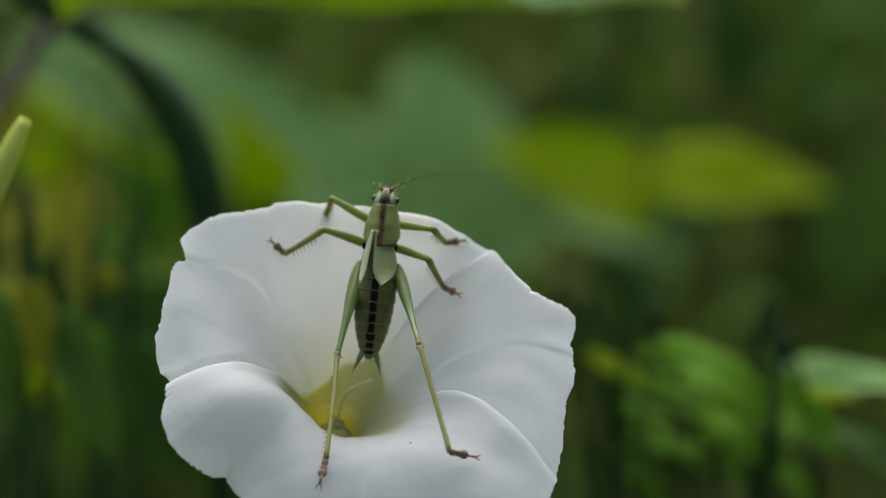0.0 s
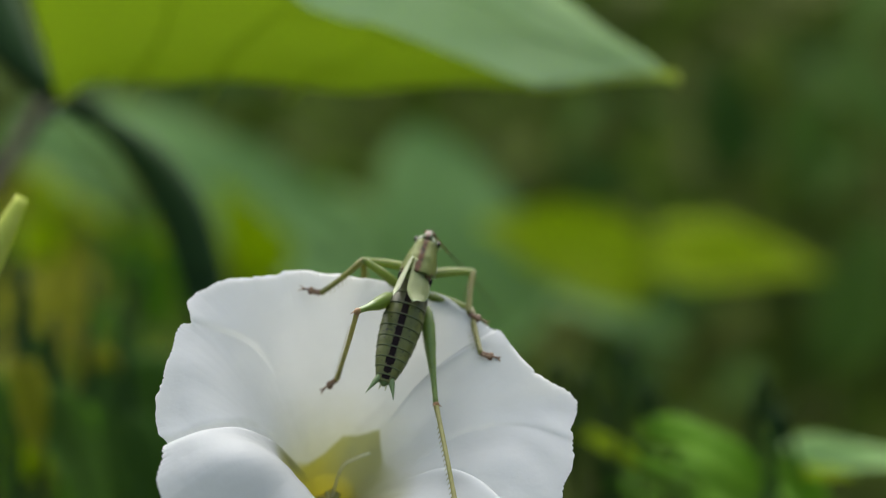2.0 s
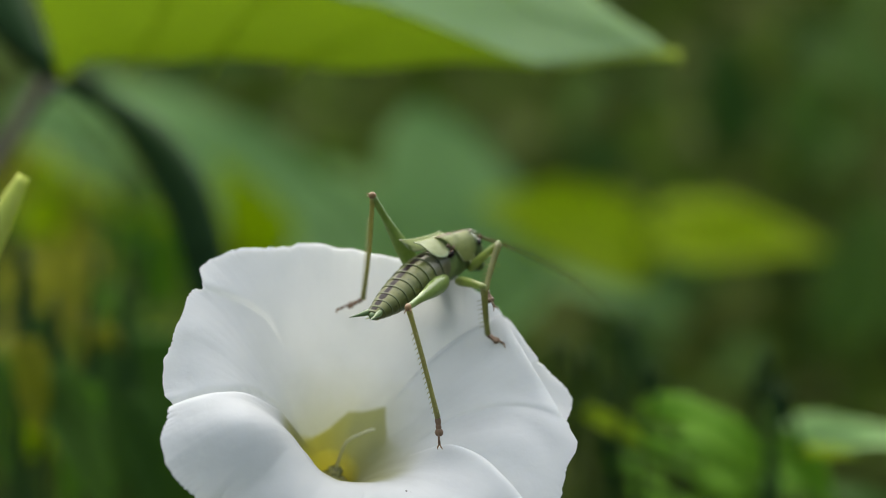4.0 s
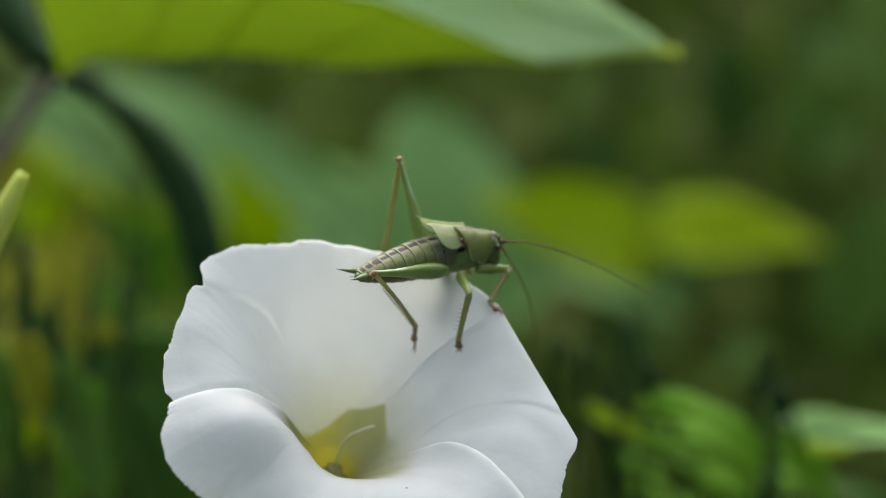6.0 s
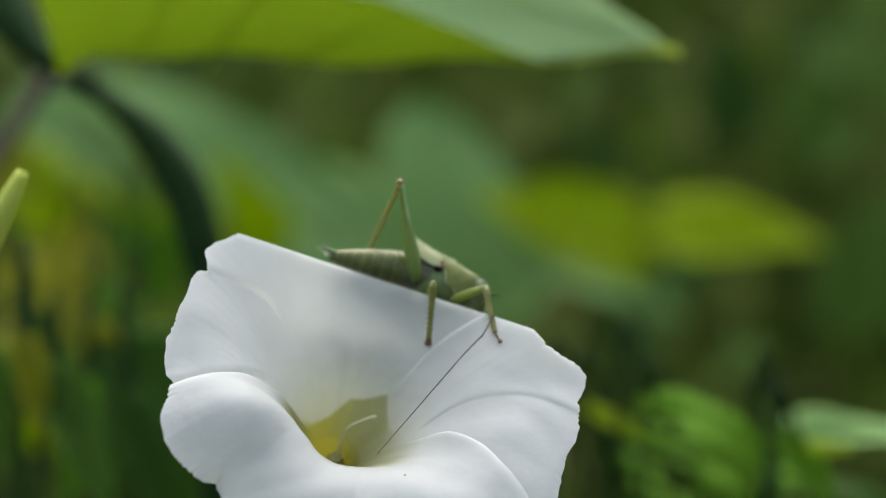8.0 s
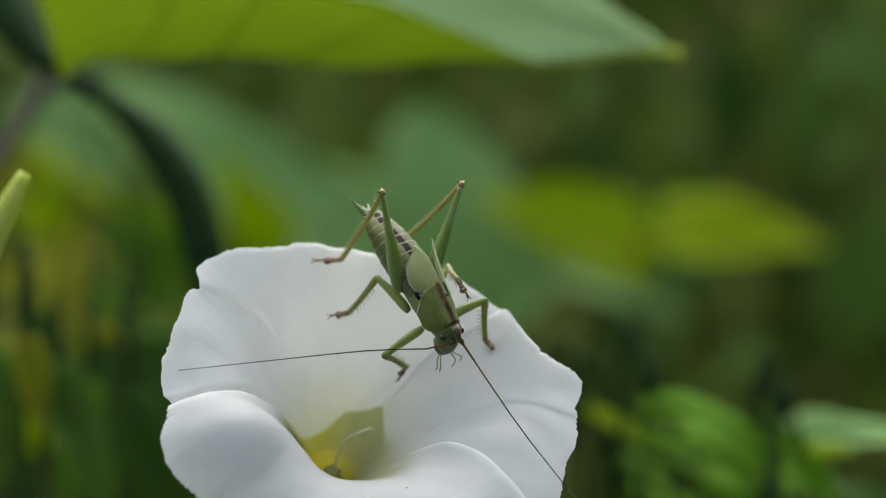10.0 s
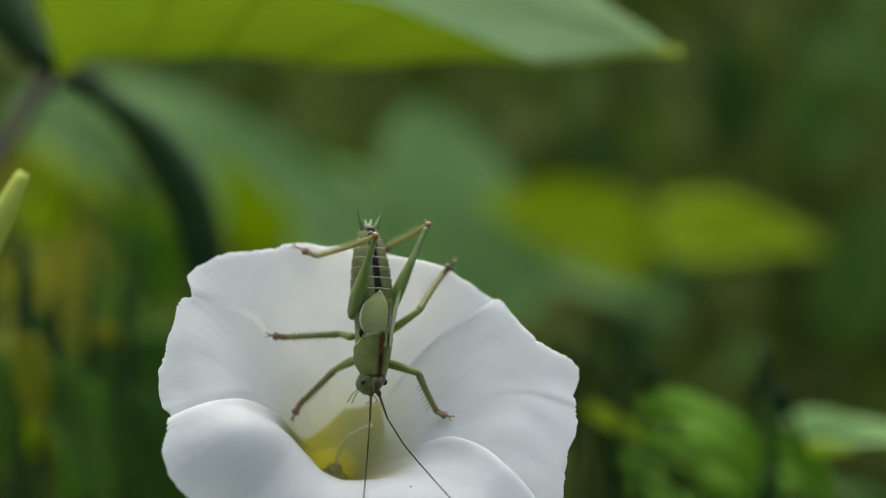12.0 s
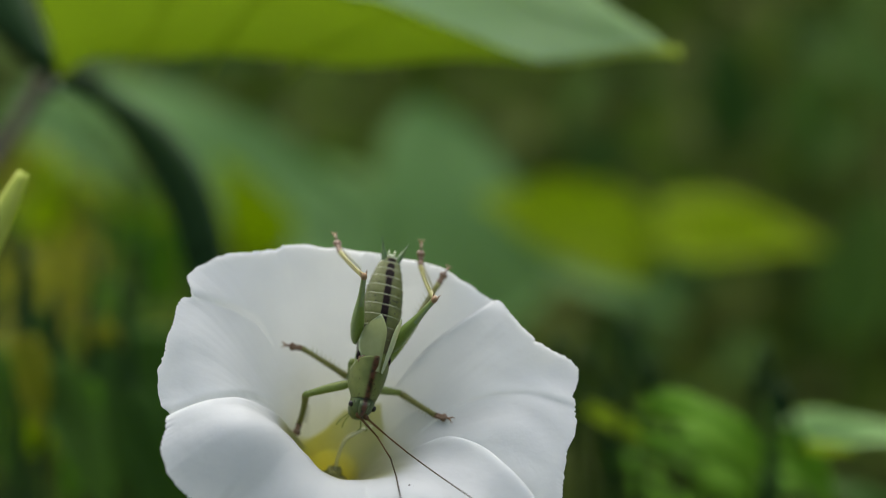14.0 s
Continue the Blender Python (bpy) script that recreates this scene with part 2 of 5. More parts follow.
def corolla(th, s):
    """The funnel's inner face in millimetres, axis along +z; th bearing, s 0 at the tube's foot to 1 at the rim."""
    th, s = np.broadcast_arrays(np.asarray(th, float), np.asarray(s, float))
    deg = np.degrees(th) % 360
    xs = np.array([r[0] for r in RIM], float)
    ys = np.array([r[1] for r in RIM], float)
    xs, ys = np.concatenate([xs[-2:] - 360, xs, xs[:2] + 360]), np.concatenate([ys[-2:], ys, ys[:2]])
    R = np.interp(deg, xs, ys)
    even = sum(np.interp((deg + o) % 360, xs, ys) for o in range(-16, 17, 4)) / 9
    R = even + (R - even) * np.clip((s - 0.55) / 0.45, 0, 1) ** 6      # corners of the rim fade out inwards
    R = R + np.clip((s - 0.945) / 0.055, 0, 1) ** 2 * (0.15 * np.sin(th * 23 + 2 * np.sin(th * 7)) + 0.10 * np.sin(th * 71 + 3 * np.sin(th * 11)) * np.sin(th * 5) * np.sin(th * 3 + 1) ** 2 + 0.03 * np.sin(th * 117 + 4 * np.sin(th * 9)) * np.sin(th * 13))
    fray = 1 - 0.85 * np.exp(-((deg - 85) / 48) ** 2)
    R = R + fray * np.clip((s - 0.97) / 0.03, 0, 1) * (0.13 * np.sin(th * 163 + 5 * np.sin(th * 23)) * np.sin(th * 8 + 2) ** 2 + 0.09 * np.sin(th * 229 + 6 * np.sin(th * 31)) * np.sin(th * 6) ** 2)
    k = (1 - np.sin(th)) / 2
    zr = -14 * k ** 1.5
    bl = np.exp(-(((deg - 218 + 180) % 360 - 180) / 34) ** 2)
    mr, mz = 15 - 3 * k - 2.6 * bl, -13.5 + 9.5 * k + 5.6 * bl
    t0 = 0.22
    u = np.clip((s - t0) / (1 - t0), 0, 1)
    r1, z1 = 4.6, -25.0
    r = (1 - u) ** 2 * r1 + 2 * u * (1 - u) * mr + u * u * R
    z = (1 - u) ** 2 * z1 + 2 * u * (1 - u) * mz + u * u * zr
    v = np.clip(s / t0, 0, 1)
    r = np.where(s < t0, 2.6 + 2.0 * v * v, r)
    z = np.where(s < t0, -42 + 17 * v, z)
    z = z + seam_steps(th, s)
    for at, wide, where, deep, swell in LOBES:
        d = (np.degrees(th) - at + 180) % 360 - 180
        z = z + 1.35 * swell * np.exp(-(d / wide) ** 2) * np.exp(-((u - where) / deep) ** 2)
    # the outermost edge rolls back here and there
    z = z - 0.7 * np.clip((s - 0.87) / 0.13, 0, 1) ** 2 * (0.5 + 0.5 * np.sin(th * 7 + 2 * np.sin(th * 3)))
    # soft waves of the limb, fine pleats near the throat
    z = z + u ** 2 * (0.50 * np.sin(th * 5 + 0.7) + 0.46 * np.sin(th * 8 + 4 * u) + 0.18 * np.sin(th * 13 - 6 * u))
    z = z + 0.22 * u * np.sin(u * 9 + 3 * np.sin(th * 4)) * np.sin(th * 6 + 1.3)
    z = z + u * (0.10 * np.sin(th * 11 + 4 * np.sin(u * 7 + th * 3)) * np.sin(u * 13 + 2 * np.sin(th * 6)) + 0.10 * np.sin(u * 11 + 4 * np.sin(th * 5 + 1)) * np.sin(th * 9 + 3 * u))
    r = r + 0.07 * np.sin(th * 15) * np.exp(-((u - 0.22) / 0.16) ** 2)
    return np.stack([r * np.cos(th) - 2.4 * (1 - u) ** 2, r * np.sin(th), z], -1)


FLOWER_MID = Vector((-0.01209, 0.285, 0.78246))     # middle of the mouth
AXIS = Vector((0.12, -0.70, 0.70)).normalized()       # where the mouth points
FX = (Vector((1, 0, 0)) - AXIS * AXIS.x).normalized()
FLOWER_TURN = Matrix((FX, AXIS.cross(FX), AXIS)).transposed().to_4x4()


def flower_pose(lean, dx, dz, nod=0.0, swing=0.0):
    """The flower swung on its stalk: degrees to its own right-down side, millimetres sideways and up, degrees back and about the upright."""
    return Matrix.Translation(FLOWER_MID + Vector((dx, 0, dz)) * 0.001) @ pose(0, 0, 0, nod, lean, swing) @ FLOWER_TURN


FOLD_AT = Vector((-0.0103, 0.3020, 0.7933))          # a point on the line where the upper limb bends
FOLD_OUT = Vector((0.225, 0.0, 0.974))               # across that line, outwards
FOLD_LINE = Vector((0.974, 0.0, -0.225))


def flap_pose(degrees):
    """The upper limb bent back by so many degrees, in the flower's space."""
    inv = flower_pose(0, 0, 0).inverted()
    at, axis = inv @ FOLD_AT, (inv.to_3x3() @ FOLD_LINE).normalized()
    k = min(1.0, degrees / 100) ** 2
    slip = inv.to_3x3() @ (Vector((0, 0.0055, 0)) - FOLD_OUT * 0.0055)      # shifted back and down, so that the petal hides it from the camera
    return Matrix.Translation(at + slip * k) @ Matrix.Rotation(radians(-degrees), 4, axis) @ Matrix.Translation(-at)


SIDE_AT = Vector((0.0128, 0.2952, 0.7841))           # the same for the side of the limb, trodden back by a forefoot
SIDE_LINE = Vector((0.0110, -0.0109, -0.0162)).normalized()
SIDE_OUT = Vector((0.827, 0.0, 0.562))


def side_pose(degrees):
    """The side of the limb bent back by so many degrees, in the flower's space."""
    inv = flower_pose(0, 0, 0).inverted()
    at, axis = inv @ SIDE_AT, (inv.to_3x3() @ SIDE_LINE).normalized()
    k = min(1.0, degrees / 60)
    slip = inv.to_3x3() @ (Vector((0, 0.0045, 0)) - SIDE_OUT * 0.0042)      # shifted likewise, out of the camera's sight
    return Matrix.Translation(at + slip * k) @ Matrix.Rotation(radians(-degrees), 4, axis) @ Matrix.Translation(-at)


def build_flower():
    flower = group_at("bindweed_flower", flower_pose(0, 0, 0), "open white bindweed trumpet flower with a greenish yellow throat", "flower")
    bm = bmesh.new()
    nt_, ns = 1400, 112
    S = np.linspace(0, 1, ns) ** 0.9
    T = np.linspace(0, 2 * np.pi, nt_, endpoint=False)
    P = corolla(T[None, :], S[:, None]) * 0.001
    rows = [[bm.verts.new(p) for p in row] for row in P]
    for a, b in zip(rows, rows[1:]):
        for i in range(nt_):
            j = (i + 1) % nt_
            bm.faces.new((a[i], a[j], b[j], b[i]))
    bm.faces.new(rows[0][::-1])
    # the limb bends back where the cricket treads on it: its rim is in pieces, cut along lines placed to fit the
    # camera's view
    inv = flower.matrix_basis.inverted()

    def cut(b, at, out, keep_outer):
        bmesh.ops.bisect_plane(b, geom=b.verts[:] + b.edges[:] + b.faces[:], dist=1e-6, plane_co=inv @ at, plane_no=(inv.to_3x3() @ out).normalized(), clear_outer=not keep_outer, clear_inner=keep_outer)
        return b
    upper, side, corner = bm.copy(), bm.copy(), bm.copy()
    for b, over, beside in ((bm, False, False), (upper, True, False), (side, False, True), (corner, True, True)):
        cut(cut(b, FOLD_AT, FOLD_OUT, over), SIDE_AT, SIDE_OUT, beside)
    c = part("corolla", bm, PETAL, flower, "thin white fused petals with overlapping lobes")
    flap = part("upper_limb", upper, PETAL, flower, "white upper rim that bends under the cricket")
    side = part("side_limb", side, PETAL, flower, "white side of the rim, trodden back at times")
    corner = part("limb_corner", corner, PETAL, flower)
    for o in (c, flap, side, corner):
        so = o.modifiers.new("thickness", 'SOLIDIFY')
        so.thickness, so.offset, so.use_rim = 0.00020, -1, False
    # pistil, with the stamens clustered round its foot
    bm = bmesh.new()
    path = smooth_path([(-0.0024, 0.0005, -0.038), (-0.0019, 0.0024, -0.029), (-0.0009, 0.0041, -0.0226), (0.0012, 0.0046, -0.0203), (0.0033, 0.0047, -0.0187)])
    tube(bm, path, [0.00022] * (len(path) - 4) + [0.00023, 0.00026, 0.00025, 0.00010], 8)
    part("pistil", bm, PISTIL, flower, "slim white pistil")
    for k in range(5):
        a = k * math.tau / 5 + 0.3
        bm = bmesh.new()
        ca, sa = math.cos(a), math.sin(a)
        p = smooth_path([(0.0020 * ca - 0.0024, 0.0020 * sa, -0.040), (0.0016 * ca - 0.0023, 0.0014 * sa + 0.0014, -0.031), (0.0009 * ca - 0.0020, 0.0008 * sa + 0.0024, -0.0290), (0.0007 * ca - 0.0018, 0.0007 * sa + 0.0028, -0.0275)])
        n = len(p)
        tube(bm, p, [0.0003 if i < n - 6 else 0.0003 + 0.00030 * math.sin(math.pi * (i - n + 6.5) / 6) for i in range(n)], 8)
        part("stamen", bm, STAMEN, flower)
    # a dome added inside the tube, to cover its dark end
    bm = bmesh.new()
    loft(bm, [[(-0.0024 + r * math.cos(k * math.tau / 20), r * math.sin(k * math.tau / 20), z) for k in range(20)] for r, z in ((0.0030, -0.033), (0.0036, -0.030), (0.0034, -0.0288), (0.0022, -0.0280), (0.0006, -0.0277))])
    part("ovary", bm, STAMEN, flower, "yellow-green plug added to cover the dark end of the throat")
    # calyx and stalk
    for k in range(5):
        a = k * math.tau / 5
        bm = bmesh.new()
        rings = []
        for i in range(9):
            f = i / 8
            w = 0.62 * math.sin(math.pi * min(1, 0.18 + f * 0.82)) ** 0.8 + 0.02
            rr, z = 0.0032 + 0.0022 * f, -0.044 + 0.007 * f
            rings.append([(rr * math.cos(a + w * (j / 3 - 1)) - 0.0024, rr * math.sin(a + w * (j / 3 - 1)), z) for j in range(7)])
        loft(bm, rings, closed=False)
        part("sepal", bm, STEM_GREEN, flower)
    bm = bmesh.new()
    inv = flower.matrix_basis.inverted()
    pts = [inv @ Vector(p) for p in ((-0.012, 0.42, 0.0), (-0.010, 0.415, 0.25), (-0.02, 0.40, 0.55), (-0.02, 0.355, 0.70))]
    path = smooth_path(pts + [Vector((-0.0024, 0, -0.060)), Vector((-0.0024, 0, -0.042))], 8)
    tube(bm, path, 0.0016, 8)
    part("stalk", bm, STEM_GREEN, flower)
    # specks of dirt on the limb
    for bearing, along, r in ((300.8, 0.659, 0.00028), (302.0, 0.668, 0.00018), (307.2, 0.708, 0.00016), (347.6, 0.877, 0.00014), (132.0, 0.762, 0.00016), (132.5, 0.786, 0.00012), (131.0, 0.770, 0.00010)):
        p = Vector(corolla(radians(bearing), along)) * 0.001
        bm = bmesh.new()
        bmesh.ops.create_icosphere(bm, subdivisions=1, radius=r, matrix=Matrix.Translation(p) @ pose(0, 0, 0, 20, 30, bearing) @ Matrix.Diagonal((1.6, 0.8, 0.6, 1)))
        part("speck", bm, TWIG, flower)
    return flower, flap, side, corner


# ------------------------------------------------------------ the plants around
def spot(u, v, away):
    """A place by its pixel in the level camera's view (u right, v down, focal length 3396 pixels) and its distance
    ahead.
    """
    return Vector(((u - 784) / 3396 * away, away, EYE.z - (v - 441) / 3396 * away))


def leaf(name, foot, tip, face, width, upper, under, label, lobes=0.35, sag=0.12, cup=0.15, twist=0.0, wave=0.02, stalk=True, seed=0, category="leaf", belly=0.35, to=None, taper=0.75, lean=1.0, near_end=0.0, ripple=0.05, veins=0, sway=0.0):
    """A leaf from its foot to its tip; face is the way that its upper side looks. The blade is a closed skin with a midrib and a stalk."""
    foot, tip = Vector(foot), Vector(tip)
    along = tip - foot
    L = along.length
    y = along.normalized()
    z = (Vector(face) - y * y.dot(Vector(face))).normalized()
    m = Matrix.Translation(foot) @ Matrix((y.cross(z), y, z)).transposed().to_4x4()
    thing = group_at(name, m, label, category)
    rnd = random.Random(seed)
    p1, p2 = rnd.uniform(0, 6), rnd.uniform(0, 6)
    nx, ny = 9, 22

    def point(i, j, off):
        f = j / ny
        c = i / nx * 2 - 1
        w = width * 0.5 * (math.sin(math.pi * min(1, f ** belly)) ** taper if 0 < f < 1 else 0)
        w *= lean if c < 0 else 1.0
        if near_end and c > 0:
            w *= max(0.0, 1 - (f / near_end) ** 4)
        w *= 1 + ripple * (math.sin(f * 19 + p1 + c) + 0.5 * math.sin(f * 43 + p2))
        x = c * w
        back = -lobes * L * 0.5 * abs(c) ** 1.6 * (1 - f) ** 3
        a = twist * f
        h = -sag * L * (f - 0.3) ** 2 + cup * abs(x) + wave * L * math.sin(f * 9 + p2 + 2 * c) * abs(c) - 0.004 * L * math.cos(c * 14) * (1 - abs(c))
        h += off + sway * L * (math.sin(f * 8 + 1.0) + 0.6 * math.sin(f * 19 + 2.0))
        return Vector((x * math.cos(a) - h * math.sin(a), f * L + back, x * math.sin(a) + h * math.cos(a)))
    bm = bmesh.new()
    top = [[bm.verts.new(point(i, j, 0.00015)) for i in range(nx + 1)] for j in range(ny + 1)]
    bot = [[bm.verts.new(point(i, j, -0.00015)) for i in range(nx + 1)] for j in range(ny + 1)]
    for j in range(ny):
        for i in range(nx):
            bm.faces.new((top[j][i], top[j][i + 1], top[j + 1][i + 1], top[j + 1][i])).material_index = 0
            bm.faces.new((bot[j][i], bot[j + 1][i], bot[j + 1][i + 1], bot[j][i + 1])).material_index = 1
        for i in (0, nx):
            bm.faces.new((top[j][i], top[j + 1][i], bot[j + 1][i], bot[j][i])).material_index = 1
    bmesh.ops.remove_doubles(bm, verts=bm.verts[:], dist=0.00002)
    part("blade", bm, [upper, under], thing)
    bm = bmesh.new()
    tube(bm, [point(0, j, 0) * 0.5 + point(nx, j, 0) * 0.5 - Vector((0, 0, 0.0004)) for j in range(1, ny)], [0.0009 * (1 - j / ny) + 0.0002 for j in range(1, ny)], 6)
    part("midrib", bm, upper, thing)
    for k in range(veins):
        for e in (0, nx):
            j0 = 2 + k * 3
            bm = bmesh.new()
            pts = [point(nx / 2 + (e - nx / 2) * q * 0.92, j0 + 5 * q, -0.0004) for q in (0, 0.25, 0.5, 0.75, 1.0)]
            tube(bm, smooth_path(pts, 4), [0.00035 - 0.0002 * i / 16 for i in range(17)], 6)
            part("vein", bm, LEAF_LIME, thing)
    if stalk:
        end = m.inverted() @ (Vector(to) if to else Vector((foot.x + rnd.uniform(-0.06, 0.06), foot.y + 0.05, 0.0)))
        bm = bmesh.new()
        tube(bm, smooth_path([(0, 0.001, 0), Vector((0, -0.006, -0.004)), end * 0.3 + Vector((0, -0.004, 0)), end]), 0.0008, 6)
        part("leaf_stalk", bm, STEM_SHADE_TINT, thing)
    return thing


def stem(name, points, radii, material, label, category="stem"):
    bm = bmesh.new()
    path = smooth_path(points, 8)
    rs = [radii[0] + (radii[1] - radii[0]) * i / (len(path) - 1) for i in range(len(path))]
    tube(bm, path, rs, 10)
    return tagged(part(name, bm, material), label, category)


def build_plants():
    # the big leaf that hangs over the flower: its underside shows; its near half stops short to fit the camera's view
    # of the tip
    leaf("bindweed_leaf", spot(132, 134, 0.435), spot(1206, 106, 0.415), (0.0, -0.34, 0.94), 0.075, LEAF_PALE, LEAF_UNDER,
         "large yellow-green bindweed leaf with a pale tip shaped to the view", lobes=0.05, sag=0.0, cup=1.15, wave=0.012, seed=3, belly=0.36, taper=0.9, lean=1.4, near_end=0.79, to=spot(150, 175, 0.475), ripple=0.07, veins=3, sway=0.0085)
    # the broad heart-shaped leaf behind the flower: three leaves placed to fit the camera's view
    for f, t, w, d in (((850, 540), (735, 170), 0.085, 0.95), ((600, 430), (140, 110), 0.058, 0.92), ((400, 335), (930, 420), 0.048, 1.0)):
        leaf("bindweed_leaf", spot(*f, d), spot(*t, d + 0.02), (0.05, -1, 0.5), w, LEAF_GREY, LEAF_UNDER, "broad grey-green bindweed leaf behind the flower", seed=int(f[0]), sag=0.1, lobes=0.3, cup=0.05, belly=0.6, taper=0.6,
             to=(f[0] * 0.0001, 1.1, 0))
    # yellow-green leaves, the light through them from above partly put into their colour
    for f, t, w, d, k in (((1140, 440), (850, 345), 0.054, 0.88, 7), ((1165, 400), (1470, 425), 0.036, 0.88, 8), ((480, 450), (390, 280), 0.034, 0.90, 11), ((170, 560), (120, 400), 0.026, 0.92, 12), ((62, 790), (64, 640), 0.0085, 0.50, 13)):
        leaf("bindweed_leaf", spot(*f, d), spot(*t, d - 0.02), (0.1, -0.75, 0.5), w, LEAF_LIME, LEAF_LIME, "small yellow-green leaf, light through it partly put into its colour", seed=k, lobes=0.2, belly=0.5)
    leaf("bindweed_leaf", spot(930, 430, 0.98), spot(1230, 560, 0.98), (0, -0.9, 0.6), 0.036, LEAF_GREY, LEAF_UNDER, "grey-green leaf in the shade of its neighbour", seed=9)
    # low leaves beside the flower
    # the dark ones paint in a shadowy gap and a leaf's shaded underside
    for i, (f, t, w, d, sag, face, mat) in enumerate([
            ((1152, 704), (1456, 826), 0.0115, 0.430, 0.90, (0.45, -0.66, 0.60), LEAF_BLADE), ((1032, 722), (1150, 775), 0.0062, 0.440, 0.20, (0.1, -0.62, 0.8), LEAF_LIME), ((1080, 745), (1290, 850), 0.0060, 0.445, 0.45, (0.2, -0.62, 0.7), LEAF_MID),
            ((1190, 765), (1400, 860), 0.0075, 0.442, 0.70, (0.3, -0.70, 0.6), LEAF_MID), ((1365, 930), (1362, 700), 0.0050, 0.425, 0.10, (0.3, -0.8, 0.4), LEAF_DARK), ((1385, 765), (1490, 905), 0.0105, 0.440, 0.20, (0.2, -0.7, 0.6), LEAF_BLADE),
            ((1375, 765), (1680, 768), 0.0115, 0.450, 0.10, (0.0, -0.55, 0.8), LEAF_GREY), ((1415, 792), (1520, 796), 0.0036, 0.436, 0.10, (0.0, -0.6, 0.8), LEAF_LIME), ((1440, 985), (1250, 810), 0.0085, 0.455, 0.20, (0.1, -0.62, 0.8), LEAF_BLADE),
            ((1620, 940), (1450, 835), 0.0110, 0.460, 0.20, (0.1, -0.62, 0.8), LEAF_DARK)]):
        leaf("bindweed_leaf", spot(*f, d), spot(*t, d), face, w, mat, LEAF_UNDER, "bright green slender leaf low beside the flower", seed=20 + i, lobes=0.1, belly=0.6, sag=sag, to=(spot(*f, d).x + 0.05, d + 0.40, 0.0))
    rnd = random.Random(31)
    for i in range(14):
        d = rnd.uniform(0.46, 0.54)
        f = spot(rnd.uniform(1040, 1400), rnd.uniform(740, 920), d)
        a = rnd.uniform(-1.1, 0.25)
        L = rnd.uniform(0.014, 0.028)
        t = f + Vector((math.cos(a), rnd.uniform(-0.2, 0.2), math.sin(a))) * L
        leaf("bindweed_leaf", f, t, (rnd.uniform(-0.2, 0.3), -0.6, rnd.uniform(0.5, 0.9)), L * rnd.uniform(0.22, 0.36), rnd.choice([LEAF_BLADE, LEAF_BLADE, LEAF_MID, LEAF_DARK, LEAF_SHADE_TINT]), LEAF_MID,
             "small pointed leaf in the low tangle beside the flower", seed=300 + i, sag=rnd.uniform(0.1, 0.5), lobes=0.1, belly=0.6, to=(f.x + 0.05, d + 0.4, 0.0))
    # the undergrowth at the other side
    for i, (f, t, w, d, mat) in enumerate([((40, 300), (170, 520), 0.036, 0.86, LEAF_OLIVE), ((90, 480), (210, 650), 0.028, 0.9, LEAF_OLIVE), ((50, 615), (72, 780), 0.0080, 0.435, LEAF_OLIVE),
                                           ((60, 580), (150, 730), 0.0095, 0.45, LEAF_DARK), ((230, 640), (330, 960), 0.034, 0.50, LEAF_DARK), ((105, 680), (205, 930), 0.0125, 0.44, LEAF_SHADE_TINT), ((170, 590), (185, 730), 0.012, 0.50, LEAF_OLIVE),
                                           ((400, 280), (440, 450), 0.030, 0.95, LEAF_OLIVE), ((60, 190), (240, 330), 0.04, 1.0, LEAF_GREY), ((-20, 640), (40, 900), 0.012, 0.50, LEAF_SHADE_TINT), ((150, 700), (120, 900), 0.010, 0.47, LEAF_MID), ((235, 560), (170, 720), 0.010, 0.52, LEAF_SHADE_TINT), ((240, 720), (290, 920), 0.012, 0.47, LEAF_DARK), ((20, 470), (90, 560), 0.020, 0.70, LEAF_OLIVE), ((150, 440), (70, 540), 0.022, 0.74, LEAF_OLIVE), ((150, 420), (110, 500), 0.020, 0.88, LEAF_LIME), ((60, 560), (130, 520), 0.018, 0.85, LEAF_OLIVE), ((250, 380), (300, 560), 0.03, 0.95, LEAF_MID), ((1425, 250), (1435, 90), 0.040, 1.25, LEAF_SHADE_TINT), ((1300, 230), (1270, 40), 0.05, 1.3, LEAF_DARK), ((1500, 560), (1560, 330), 0.05, 1.2, LEAF_SHADE_TINT)]):
        leaf("bindweed_leaf", spot(*f, d), spot(*t, d), (0.1, -0.8, 0.6), w, mat, LEAF_UNDER, "leaf in the undergrowth, darker ones with shade in their colour", seed=40 + i, belly=0.5)
    # small olive leaves in the tangle, and ones dimmed in colour in the depth at the other side
    rnd = random.Random(5)
    for i in range(34):
        left = i < 18
        d = rnd.uniform(0.72, 1.0) if left else rnd.uniform(1.0, 1.5)
        f = spot(rnd.uniform(-20, 270) if left else rnd.uniform(1020, 1620), rnd.uniform(300, 760) if left else rnd.uniform(60, 640), d)
        L = rnd.uniform(0.016, 0.034) if left else rnd.uniform(0.03, 0.06)
        t = f + Vector((rnd.uniform(-1, 1), rnd.uniform(-0.4, 0.4), rnd.uniform(-1, 0.8))).normalized() * L
        mat = rnd.choice([LEAF_OLIVE, LEAF_LIME, LEAF_MID, LEAF_DARK, LEAF_OLIVE]) if left else rnd.choice([LEAF_DARK, LEAF_DARK, LEAF_SHADE_TINT, LEAF_SHADE_TINT])
        leaf("bindweed_leaf", f, t, (rnd.uniform(-0.6, 0.6), -0.7, rnd.uniform(0.2, 1)), L * rnd.uniform(0.4, 0.8), mat, mat, "small leaf in the tangle beside the flower" if left else "leaf in the depth of the undergrowth, dimmed by its colour", seed=200 + i)
    # single leaves of the undergrowth further off
    rnd = random.Random(77)
